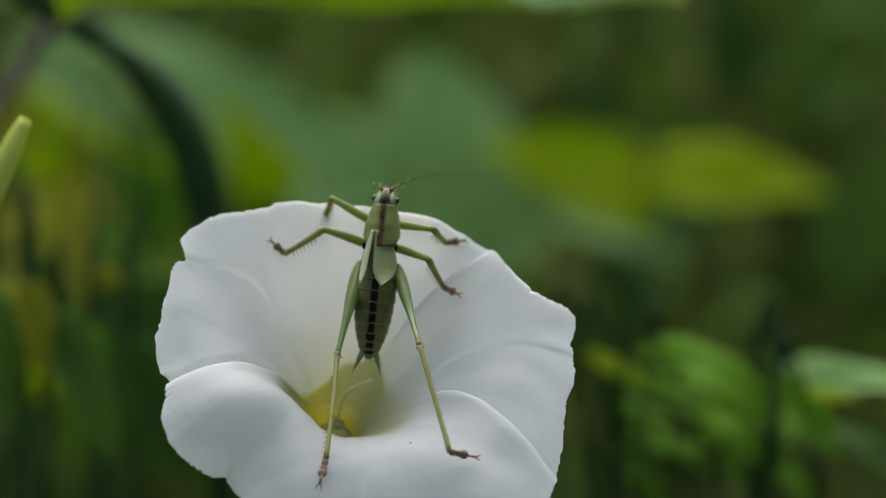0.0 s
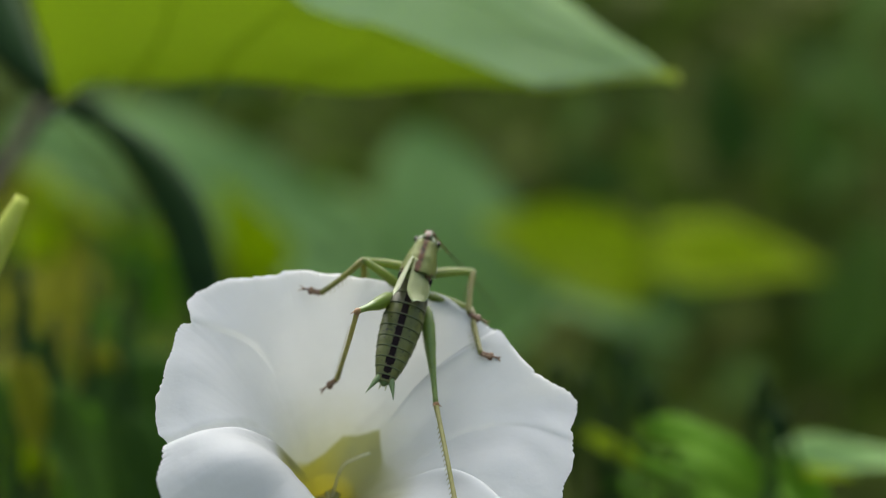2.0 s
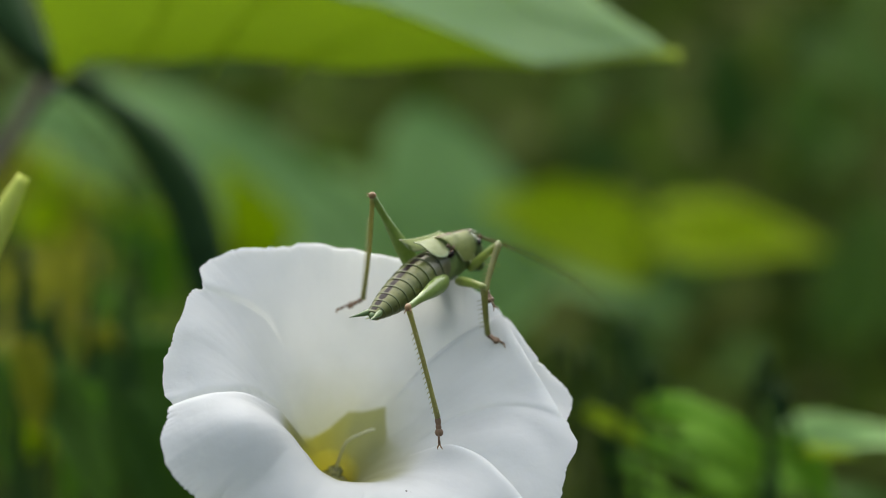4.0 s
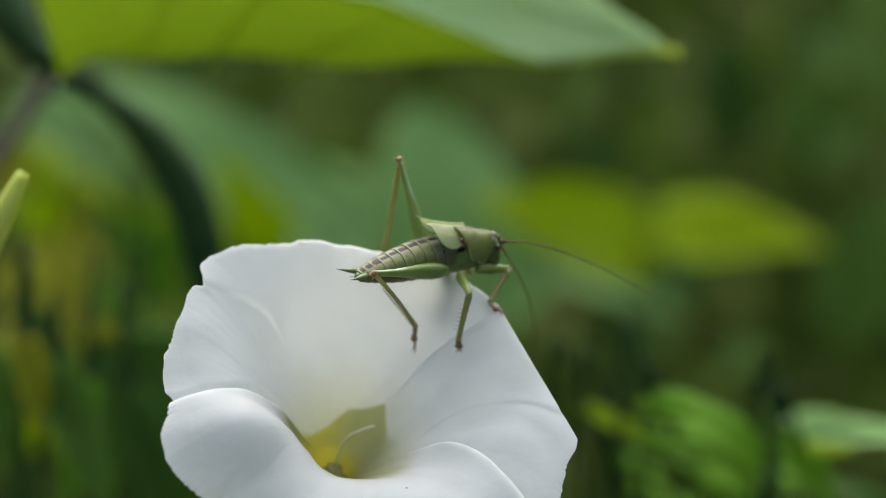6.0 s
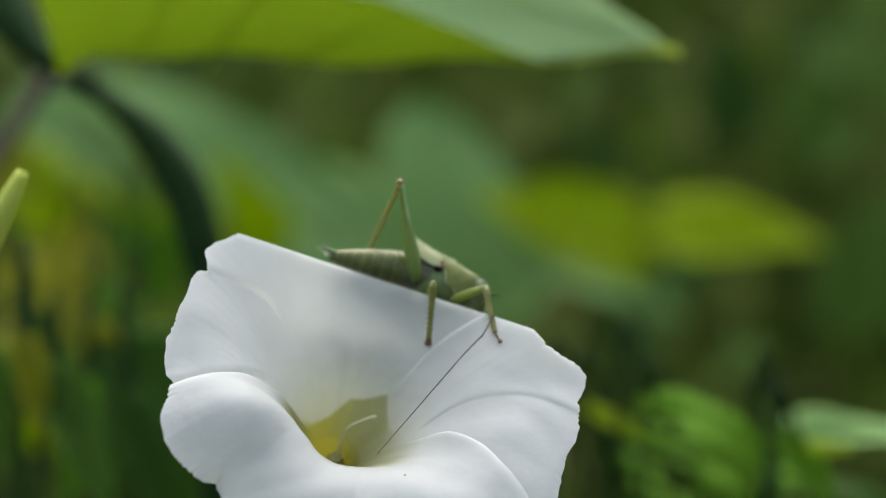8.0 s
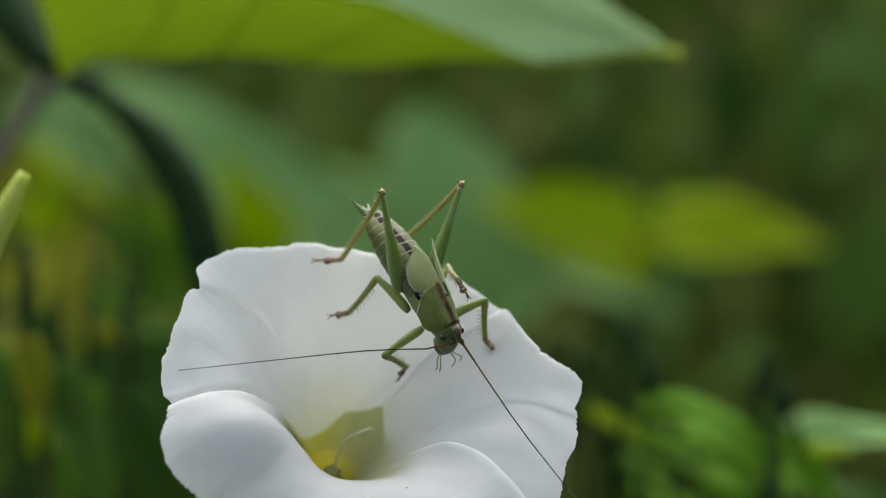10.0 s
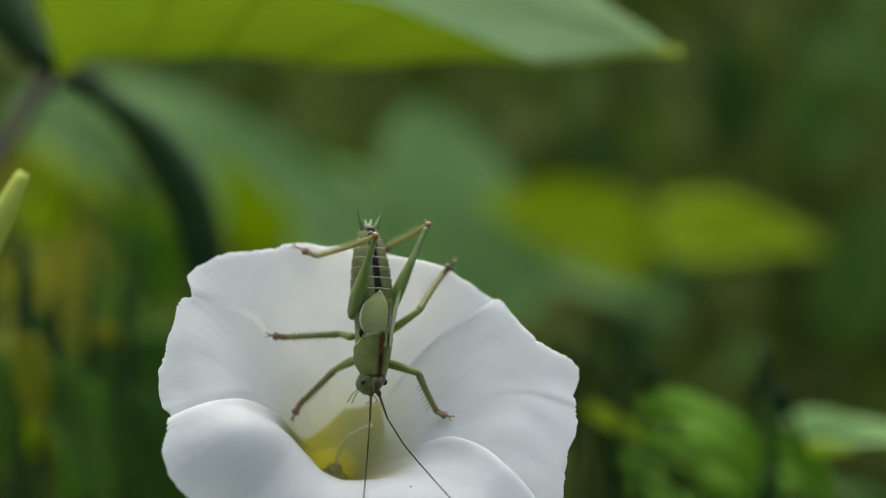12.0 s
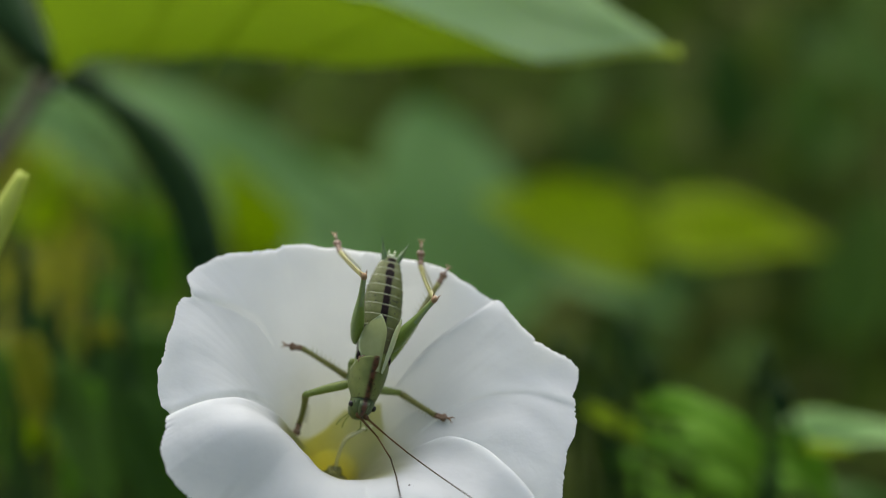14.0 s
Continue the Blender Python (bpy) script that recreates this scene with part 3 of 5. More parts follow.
    for i in range(34):
        d = rnd.uniform(1.0, 1.6)
        u, v = rnd.uniform(-250, 1800), rnd.uniform(-250, 1100)
        f = spot(u, v, d)
        L = rnd.uniform(0.05, 0.10)
        t = f + Vector((rnd.uniform(-1, 1), rnd.uniform(-0.5, 0.3), rnd.uniform(-1.2, 0.3))).normalized() * L
        leaf("bindweed_leaf", f, t, (rnd.uniform(-0.5, 0.5), -0.6, rnd.uniform(0.4, 1)), L * rnd.uniform(0.35, 0.7), rnd.choice([LEAF_SHADE_TINT, LEAF_DARK, LEAF_MID, LEAF_MID] if u < 900 else [LEAF_SHADE_TINT, LEAF_DARK, LEAF_SHADE_TINT, LEAF_SHADE_TINT]), LEAF_SHADE_TINT,
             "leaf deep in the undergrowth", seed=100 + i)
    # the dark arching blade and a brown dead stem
    arch = group_at("arching_stem", Matrix(), "thick dark arching stem, deep shade put into its colour", "stem")
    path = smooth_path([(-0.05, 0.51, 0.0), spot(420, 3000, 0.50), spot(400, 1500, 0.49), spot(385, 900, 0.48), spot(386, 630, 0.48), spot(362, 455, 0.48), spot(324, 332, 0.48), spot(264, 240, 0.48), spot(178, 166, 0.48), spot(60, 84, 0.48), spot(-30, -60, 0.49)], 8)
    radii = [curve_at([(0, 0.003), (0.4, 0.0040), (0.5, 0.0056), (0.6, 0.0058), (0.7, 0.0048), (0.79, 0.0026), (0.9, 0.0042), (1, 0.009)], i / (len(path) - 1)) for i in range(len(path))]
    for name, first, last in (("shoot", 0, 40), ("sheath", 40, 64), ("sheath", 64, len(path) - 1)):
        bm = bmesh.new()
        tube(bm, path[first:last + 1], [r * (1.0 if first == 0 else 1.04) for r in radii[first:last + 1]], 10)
        part(name, bm, STEM_SHADE_TINT, arch)
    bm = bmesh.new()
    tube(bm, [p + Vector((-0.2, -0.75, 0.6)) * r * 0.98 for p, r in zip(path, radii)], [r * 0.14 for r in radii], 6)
    part("ridge", bm, STEM_SHADE_TINT, arch)
    stem("dead_stem", [(-0.20, 0.5, 0.0), spot(-260, 560, 0.5), spot(-20, 300, 0.5), spot(90, 130, 0.5)], (0.003, 0.002), STEM_BROWN, "dry brown stem in the undergrowth")
    # the closed bud beside the flower
    bud = group_at("flower_bud", Matrix.Translation(spot(-40, 500, 0.318)), "closed yellow-green bindweed bud on a stalk", "bud")
    base = spot(-40, 500, 0.318)
    a, b, c = spot(-40, 500, 0.318) - base, spot(-4, 400, 0.318) - base, spot(42, 306, 0.318) - base
    bm = bmesh.new()
    path = smooth_path([a, b, c], 8)
    n = len(path)
    tube(bm, path, [0.0005 + 0.0015 * math.sin(math.pi * (0.12 + 0.80 * i / (n - 1))) ** 0.8 for i in range(n)], 12)
    part("bud_body", bm, BUD_GREEN, bud)
    bm = bmesh.new()
    tube(bm, smooth_path([a + Vector((0, 0, 0.001)), a + Vector((-0.006, 0.01, -0.05)), Vector((-0.14, 0.36, 0.0)) - base]), 0.001, 6)
    part("bud_stalk", bm, STEM_GREEN, bud)


def leaf_mass(name, count, near, far, spread, height, size, material, label, category, seed):
    """Uncounted leaves: folded diamonds scattered over a part of a ring round the stand, with an uneven top."""
    rng = np.random.default_rng(seed)
    c = []
    while len(c) < count:
        a, r, h = rng.uniform(-spread, spread), math.sqrt(rng.uniform(near * near, far * far)), rng.random()
        top = height * (0.85 + 0.35 * noise.noise(Vector((r * 1.3 * math.sin(a), r * 1.3 * math.cos(a), seed))))
        edge = near + (far - near) * 0.25 * (1 + noise.noise(Vector((a * 3, h * 2, seed))))
        if r > edge or near == 0:
            c.append((r * math.sin(a), r * math.cos(a), 0.02 + h * top))
    V, Fs = [], []
    for p in c:
        s = size * rng.uniform(0.6, 1.5)
        e = Euler((rng.uniform(-1.2, 1.2), rng.uniform(-1.2, 1.2), rng.uniform(0, 6.3))).to_matrix()
        k = len(V)
        for q in ((0, 0, 0), (0.32, 0.35, 0.08), (0.26, 0.7, 0.05), (0, 1.05, -0.12), (-0.26, 0.7, 0.05), (-0.32, 0.35, 0.08), (0, 0.5, 0)):
            V.append(Vector(p) + e @ (Vector(q) * s))
        Fs += [(k, k + 1, k + 6), (k + 1, k + 2, k + 6), (k + 2, k + 3, k + 6), (k + 3, k + 4, k + 6), (k + 4, k + 5, k + 6), (k + 5, k, k + 6)]
    me = bpy.data.meshes.new(name)
    me.from_pydata(V, [], Fs)
    me.materials.append(material)
    return tagged(new(name, me), label, category, kind="stuff")


def build_distance():
    bm = bmesh.new()
    n = 72
    rings = []
    for r in (0.15, 0.4, 0.8, 1.3, 2.0, 3.0, 4.5, 8, 20, 80, 600):
        rings.append([bm.verts.new((r * math.cos(k * math.tau / n), r * math.sin(k * math.tau / n), 0.05 * noise.noise(Vector((r * math.cos(k * math.tau / n) * 1.7, r * math.sin(k * math.tau / n) * 1.7, 0))))) for k in range(n)])
    middle = bm.verts.new((0, 0, 0))
    for k in range(n):
        bm.faces.new((middle, rings[0][k], rings[0][(k + 1) % n]))
        for a, b in zip(rings, rings[1:]):
            bm.faces.new((a[k], b[k], b[(k + 1) % n], a[(k + 1) % n]))
    tagged(part("ground", bm, SOIL), "dark earth under the plants", "ground", kind="structure")
    # a bank of scrub added all round, to block the bright sky between the leaves
    bm = bmesh.new()
    rings = []
    for j in range(14):
        h = j / 13
        rings.append([Vector((math.cos(a) * r, math.sin(a) * r, h * (1.9 if math.sin(a) > -0.2 else 0.9))) for a, r in ((k * math.tau / 90, 5.2 + 1.2 * h * h + 0.35 * noise.noise(Vector((math.cos(k * math.tau / 90) * 4, math.sin(k * math.tau / 90) * 4, h * 4)))) for k in range(90))])
    vs = [[bm.verts.new(p) for p in r] for r in rings]
    for a, b in zip(vs, vs[1:]):
        for k in range(90):
            bm.faces.new((a[k], b[k], b[(k + 1) % 90], a[(k + 1) % 90]))
    tagged(part("backdrop", bm, HEDGE), "dark green bank of scrub added all round to block the sky", "backdrop", kind="structure")
    leaf_mass("undergrowth", 4600, 1.05, 1.95, 1.15, 1.5, 0.055, HEDGE, "dense shaded green undergrowth behind the flower", "undergrowth", 1)
    leaf_mass("hedge", 9500, 1.9, 3.5, 1.7, 2.4, 0.11, HEDGE, "dense dark hedge that closes the distance", "hedge", 2)
    leaf_mass("low_plants", 14000, 0.0, 4.6, math.pi, 0.30, 0.085, HEDGE, "low green plants covering the ground", "low plants", 3)


# ------------------------------------------------------------ the bush cricket; its own space: x right, y ahead, z up from its back, in mm
MM = 0.001


def skin(name, stops, rough=0.40, scale=1500.0, stripe=None, back=0.0008, sheer=0.0, sheer_colour=(0.4, 0.5, 0.2), spots=None, clear=0.0, gloss=0.42):
    """Chitin with fine mottling; stripe = (colour, half width) is the pigment band along the back."""
    m, nt, b, out = shader(name)
    stops = [tuple(x * 0.85 for x in c) for c in stops]
    c = ramp(nt, noise_of(nt, scale, 4), [(0.22, stops[0]), (0.78, stops[1])])
    c = mixed(nt, 0.4, c, ramp(nt, noise_of(nt, scale * 0.3, 3), [(0.3, stops[0]), (0.7, stops[1])]))
    if spots:
        c = mixed(nt, ramp(nt, noise_of(nt, scale * 2.4, 1), [(0.66, (0, 0, 0)), (0.72, (1, 1, 1))]), c, spots)
    if stripe:
        tc = nt.nodes.new("ShaderNodeTexCoord")
        sep = nt.nodes.new("ShaderNodeSeparateXYZ")
        nt.links.new(tc.outputs["Object"], sep.inputs[0])
        ab = nt.nodes.new("ShaderNodeMath")
        ab.operation = 'ABSOLUTE'
        nt.links.new(sep.outputs[0], ab.inputs[0])
        wob = nt.nodes.new("ShaderNodeMath")
        wob.operation = 'MULTIPLY_ADD'
        wob.inputs[1].default_value = stripe[1] * 1.1
        nt.links.new(noise_of(nt, 900, 2), wob.inputs[0])
        nt.links.new(ab.outputs[0], wob.inputs[2])
        mr = nt.nodes.new("ShaderNodeMapRange")
        mr.inputs["From Min"].default_value, mr.inputs["From Max"].default_value = stripe[1] * 2.1, stripe[1] * 1.05
        nt.links.new(wob.outputs[0], mr.inputs["Value"])
        top = nt.nodes.new("ShaderNodeMapRange")
        top.inputs["From Min"].default_value, top.inputs["From Max"].default_value = back, back + 0.0004
        nt.links.new(sep.outputs[2], top.inputs["Value"])
        mu = nt.nodes.new("ShaderNodeMath")
        mu.operation = 'MULTIPLY'
        nt.links.new(mr.outputs[0], mu.inputs[0])
        nt.links.new(top.outputs[0], mu.inputs[1])
        band = ramp(nt, noise_of(nt, 1400, 2), [(0.40, tuple(x * 0.15 for x in stripe[0])), (0.52, stripe[0])])
        c = mixed(nt, mu.outputs[0], c, band)
    nt.links.new(c, b.inputs["Base Color"])
    b.inputs["Roughness"].default_value = rough
    b.inputs["Specular IOR Level"].default_value = gloss
    b.inputs["Subsurface Weight"].default_value = 0.06
    b.inputs["Subsurface Radius"].default_value = (0.0010, 0.0013, 0.0005)
    bump(nt, b, noise_of(nt, scale * 1.6, 4), 0.30, 0.00010)
    if sheer:
        see_through(nt, b, out, sheer_colour, sheer)
    if clear:
        t = nt.nodes.new("ShaderNodeBsdfTransparent")
        mx = nt.nodes.new("ShaderNodeMixShader")
        mx.inputs[0].default_value = clear
        nt.links.new(out.inputs[0].links[0].from_socket, mx.inputs[1])
        nt.links.new(t.outputs[0], mx.inputs[2])
        nt.links.new(mx.outputs[0], out.inputs[0])
    return m


C_ABDOMEN = skin("abdomen_skin", ((0.054, 0.068, 0.016), (0.155, 0.165, 0.048)), stripe=((0.055, 0.032, 0.020), 0.00050), back=0.0012, spots=(0.03, 0.03, 0.018), rough=0.38, scale=800, gloss=0.24)
C_BLOTCH = skin("blotch_black", ((0.007, 0.004, 0.004), (0.015, 0.008, 0.006)), gloss=0.08)
# front abdomen rings: shade of the crevice under the wings, put into the colour
C_WING_SHADE = skin("wing_shade_skin", ((0.056, 0.058, 0.028), (0.130, 0.125, 0.062)))
C_EDGE = skin("segment_edge", ((0.085, 0.110, 0.042), (0.165, 0.190, 0.085)))
C_THORAX = skin("thorax_skin", ((0.080, 0.120, 0.030), (0.23, 0.29, 0.095)), scale=500, spots=(0.05, 0.035, 0.02))
C_PRONOTUM = skin("pronotum_skin", ((0.072, 0.108, 0.022), (0.265, 0.295, 0.090)), stripe=((0.105, 0.036, 0.018), 0.00044), back=0.0016, sheer=0.28, rough=0.40, gloss=0.20, scale=700, spots=(0.06, 0.045, 0.018))
C_RIM = skin("pronotum_rim", ((0.36, 0.40, 0.21), (0.50, 0.52, 0.32)), sheer=0.2)
C_HEAD = skin("head_skin", ((0.045, 0.075, 0.018), (0.13, 0.17, 0.058)), stripe=((0.085, 0.032, 0.016), 0.00036), back=0.0012, spots=(0.035, 0.028, 0.014), scale=900)
C_EYE = skin("eye_dark", ((0.012, 0.010, 0.008), (0.03, 0.02, 0.015)), rough=0.15)
C_WING = skin("wing_cover_skin", ((0.29, 0.335, 0.135), (0.41, 0.445, 0.225)), rough=0.34, sheer=0.45, sheer_colour=(0.55, 0.62, 0.36), clear=0.16, gloss=0.35)
C_WING_PALE = skin("pale_wing_cover_skin", ((0.46, 0.52, 0.32), (0.62, 0.65, 0.46)), rough=0.35, sheer=0.45, sheer_colour=(0.62, 0.68, 0.42), clear=0.05)
C_VEIN = skin("wing_vein", ((0.35, 0.42, 0.21), (0.48, 0.53, 0.33)), rough=0.4)
C_FEMUR = skin("femur_skin", ((0.110, 0.175, 0.034), (0.235, 0.315, 0.090)), spots=(0.07, 0.10, 0.025), sheer=0.25, sheer_colour=(0.38, 0.50, 0.11), rough=0.30)
C_TIBIA = skin("tibia_skin", ((0.22, 0.225, 0.065), (0.39, 0.375, 0.14)), spots=(0.14, 0.09, 0.03), sheer=0.36, sheer_colour=(0.52, 0.50, 0.18))
C_FORE = skin("fore_leg_skin", ((0.150, 0.200, 0.042), (0.31, 0.365, 0.105)), spots=(0.07, 0.085, 0.02), sheer=0.35, sheer_colour=(0.42, 0.52, 0.12), rough=0.32)
# painted highlight along the upper edge of the hind femur
C_RIDGE_SHINE = skin("femur_ridge_shine", ((0.19, 0.28, 0.11), (0.30, 0.38, 0.18)))
C_SHIN = skin("fore_tibia_skin", ((0.165, 0.160, 0.046), (0.33, 0.325, 0.12)), spots=(0.075, 0.05, 0.02), sheer=0.35, sheer_colour=(0.44, 0.47, 0.13))
C_TARSUS = skin("tarsus_skin", ((0.12, 0.068, 0.034), (0.23, 0.135, 0.068)))
C_KNEE = skin("knee_skin", ((0.21, 0.115, 0.042), (0.34, 0.20, 0.085)))
C_CERCUS = skin("cercus_skin", ((0.06, 0.11, 0.03), (0.13, 0.20, 0.06)))
C_PALE = skin("pale_spike", ((0.45, 0.48, 0.28), (0.60, 0.60, 0.42)))
C_ANTENNA = skin("antenna_skin", ((0.030, 0.020, 0.011), (0.060, 0.040, 0.020)), gloss=0.15, sheer=0.4, sheer_colour=(0.26, 0.20, 0.08))
C_ANTENNA_BASE = skin("antenna_base_skin", ((0.070, 0.042, 0.020), (0.13, 0.078, 0.034)), gloss=0.15, sheer=0.35, sheer_colour=(0.42, 0.25, 0.08))


def ring(y, w, h, cz=0.0, n=24, flat=2.3, cx=0.0):
    pts = []
    for k in range(n):
        a = k * math.tau / n
        c, s = math.cos(a), math.sin(a)
        pts.append(Vector((cx + math.copysign(abs(c) ** (2 / flat), c) * w, y, cz + math.copysign(abs(s) ** (2 / flat), s) * h)) * MM)
    return pts


def lofted(name, rings, material, parent, label=""):
    bm = bmesh.new()
    loft(bm, rings)
    bmesh.ops.recalc_face_normals(bm, faces=bm.faces[:])
    return part(name, bm, material, parent, label)


def blob(bm, centre, rx, ry, rz, n=10):
    rings = []
    c = Vector(centre)
    for i in range(1, n):
        a = math.pi * i / n
        rings.append([(c + Vector((math.sin(a) * math.cos(k * math.tau / 12) * rx, -math.cos(a) * ry, math.sin(a) * math.sin(k * math.tau / 12) * rz))) * MM for k in range(12)])
    loft(bm, rings)


def curve_at(table, x):
    return float(np.interp(x, [a for a, _ in table], [b for _, b in table]))


def build_body(cricket):
    wide = [(-15.6, 1.15), (-14.3, 1.75), (-12.5, 2.35), (-9.5, 2.95), (-6, 3.25), (-3, 3.1), (0, 2.6)]
    high = [(-15.6, 0.75), (-14.3, 1.15), (-12.5, 1.65), (-9.5, 2.3), (-6, 2.8), (-3, 2.95), (0, 2.8)]
    mid = [(-15.6, 0.1), (-10, 0.45), (-5, 0.8), (0, 0.9)]
    abdomen = lofted("abdomen", [ring(y, curve_at(wide, y) * 0.9, curve_at(high, y) * 0.9, curve_at(mid, y)) for y in np.linspace(-15.4, 0.4, 14)], C_ABDOMEN, cricket,
                     "ringed grey-green abdomen with a dark back stripe")
    cuts = [0.6, -1.6, -3.5, -5.3, -7.1, -8.8, -10.4, -12.0, -13.4, -14.6, -15.5]
    for a, b in zip(cuts, cuts[1:]):
        bm = bmesh.new()
        prof = [(a + 0.25, 0.935), (a, 0.962), ((a * 2 + b) / 3, 0.988), ((a + 2 * b) / 3, 1.0), (b + 0.28, 1.006), (b + 0.12, 1.018), (b, 1.014), (b - 0.03, 0.955)]
        vs = loft(bm, [ring(y, curve_at(wide, y) * k, curve_at(high, y) * k, curve_at(mid, y), 48) for y, k in prof])
        edge = {v for r in vs[5:7] for v in r}
        for f in bm.faces:
            if sum(v in edge for v in f.verts) == 4:
                f.material_index = 1
        # a near-black blotch on the back of each ring
        for r, wide_r in ((1, 0.45), (2, 0.62), (3, 0.55), (4, 0.30)):
            row = set(vs[r - 1]) | set(vs[r])
            for f in bm.faces:
                mid_f = f.calc_center_median()
                if len(f.verts) == 4 and all(v in row for v in f.verts) and abs(mid_f.x) < wide_r * MM and mid_f.z > 0.8 * MM:
                    f.material_index = 2
        bmesh.ops.recalc_face_normals(bm, faces=bm.faces[:])
        part("abdomen_segment", bm, [C_WING_SHADE if a > -3.0 else C_ABDOMEN, C_EDGE, C_BLOTCH], abdomen)
    for s in (-1, 1):
        bm = bmesh.new()
        tube(bm, [Vector(p) * MM for p in smooth_path([(s * 0.8, -14.4, 0.35), (s * 1.3, -15.8, 0.55), (s * 1.75, -17.0, 0.75), (s * 2.2, -18.3, 1.05)])], [x * MM for x in np.interp(range(19), [0, 6, 12, 18], [0.55, 0.45, 0.22, 0.03])], 8)
        part("cercus", bm, C_CERCUS, cricket)
        bm = bmesh.new()
        tube(bm, [Vector(p) * MM for p in ((s * 0.35, -15.3, 0.0), (s * 0.42, -16.1, 0.05), (s * 0.5, -16.8, 0.15))], [0.26 * MM, 0.17 * MM, 0.05 * MM], 6)
        part("stylus", bm, C_PALE, cricket)
    lofted("tail_plate", [ring(-14.8, 0.8, 0.65, 0.1), ring(-15.6, 0.72, 0.6, 0.1), ring(-16.1, 0.35, 0.3, 0.05)], C_CERCUS, cricket)
    lofted("thorax", [ring(-2.2, 2.1, 2.3, 0.4), ring(-0.5, 2.45, 2.9, 0.5), ring(1.5, 2.5, 3.2, 0.6), ring(3.5, 2.35, 3.1, 0.5), ring(5.5, 2.0, 2.6, 0.1), ring(7.5, 1.5, 2.0, -0.2)], C_THORAX, cricket)
    # pronotum: a saddle with short, rounded side flaps
    bm = bmesh.new()
    outer = []
    ny, na = 22, 26
    for j in range(ny + 1):
        f = j / ny
        y = 2.6 + 5.4 * f
        w = 2.78 - 1.05 * f ** 1.3 + 0.10 * math.sin(math.pi * f)
        top = 4.85 - 1.75 * f ** 1.2 - 0.18 * math.sin(math.pi * f) + 0.10 * math.exp(-((f - 0.45) / 0.08) ** 2)
        low = -0.1 - 1.0 * math.sin(math.pi * min(1.0, 0.10 + 1.0 * f)) ** 0.8
        row = []
        for i in range(na + 1):
            c = i / na * 2 - 1
            k = abs(c)
            a = min(k / 0.62, 1.0) * math.pi / 2
            x = math.copysign(math.sin(a) ** 0.9 * w, c) * (1.0 - 0.05 * max(0.0, k - 0.62) / 0.38)
            z = top * math.cos(a) ** 0.85 if k < 0.62 else low * (k - 0.62) / 0.38
            yy = y - 1.0 * (1 - f) ** 3 * (1 - min(1, k * 1.3)) + 3.6 * (1 - f) ** 2 * max(0.0, k - 0.30) ** 1.3 - 0.5 * f * f * max(0.0, k - 0.5)
            row.append(Vector((x, yy, z)) * MM)
        outer.append(row)
    loft(bm, outer, closed=False)
    bm.faces.ensure_lookup_table()
    for j in range(ny):
        for i in range(na):
            if (j == 0 and abs(i / na * 2 - 1) > 0.45 or i in (0, na - 1)) and j < ny - 3:
                bm.faces[j * na + i].material_index = 1
    p = part("pronotum", bm, [C_PRONOTUM, C_RIM], cricket, "pale green saddle shield with a rusty stripe")
    so = p.modifiers.new("thickness", 'SOLIDIFY')
    so.thickness, so.offset = 0.16 * MM, 0
    # head, bent down
    head = lofted("head", [ring(6.9, 1.7, 2.2, 0.5), ring(7.7, 1.88, 2.6, 0.25), ring(8.5, 1.92, 2.85, -0.2), ring(9.2, 1.72, 2.75, -0.6), ring(9.8, 1.28, 2.35, -1.0), ring(10.2, 0.8, 1.6, -1.2), ring(10.4, 0.3, 0.7, -1.3)], C_HEAD, cricket)
    lofted("crown", [ring(8.3, 0.85, 0.55, 2.35), ring(9.3, 0.75, 0.6, 2.05), ring(10.2, 0.5, 0.5, 1.45), ring(10.55, 0.25, 0.25, 1.1)], C_HEAD, head)
    lofted("jaw", [ring(7.2, 1.2, 1.3, -2.2), ring(8.4, 1.5, 1.7, -2.7), ring(9.3, 1.2, 1.4, -3.0), ring(9.7, 0.5, 0.8, -3.1)], C_HEAD, head)
    for s in (-1, 1):
        bm = bmesh.new()
        blob(bm, (s * 1.78, 8.75, 0.75), 0.40, 0.50, 0.56)
        part("eye", bm, C_EYE, head, "dark beady eye")
        for q in (0, 1):
            bm = bmesh.new()
            path = smooth_path([(s * (0.9 - 0.3 * q), 9.2, -3.2), (s * (1.7 - 0.6 * q), 10.0, -4.0), (s * (2.3 - 0.9 * q), 10.9, -3.9 - 0.6 * q), (s * (2.3 - 1.1 * q), 11.1, -4.9 - q)], 4)
            tube(bm, [v * MM for v in path], 0.10 * MM, 6)
            part("palp", bm, C_FORE, head)
    # wing covers: short, lifted off the abdomen at their ends; one lies broad over the back, the other stands steep beside it
    for x0, x1, tilt, wide_, mat, label in ((-0.85, -0.45, 34, 4.6, C_WING, "short green translucent wing cover"), (-1.05, -1.65, 62, 2.7, C_WING_PALE, "short pale wing cover standing on edge")):
        s = 1 if tilt < 60 else -1
        bm = bmesh.new()
        rows = []
        for j in range(21):
            f = j / 20
            y = 4.0 - 8.3 * f + 0.5 * max(0.0, f - 0.9) * 10 * (1 - f)
            w = wide_ * curve_at([(0, 0.34), (0.2, 0.66), (0.42, 0.92), (0.60, 1.0), (0.74, 0.95), (0.86, 0.76), (0.94, 0.50), (0.98, 0.30), (1, 0.16)], f)
            top = 4.55 + 2.4 * f ** 1.4 + (0.25 if s < 0 else 0)
            row = []
            for i in range(12):
                c = (i / 11) ** 0.8 if i < 11 else 1.0
                a = radians(tilt) * (0.45 + 0.75 * c)
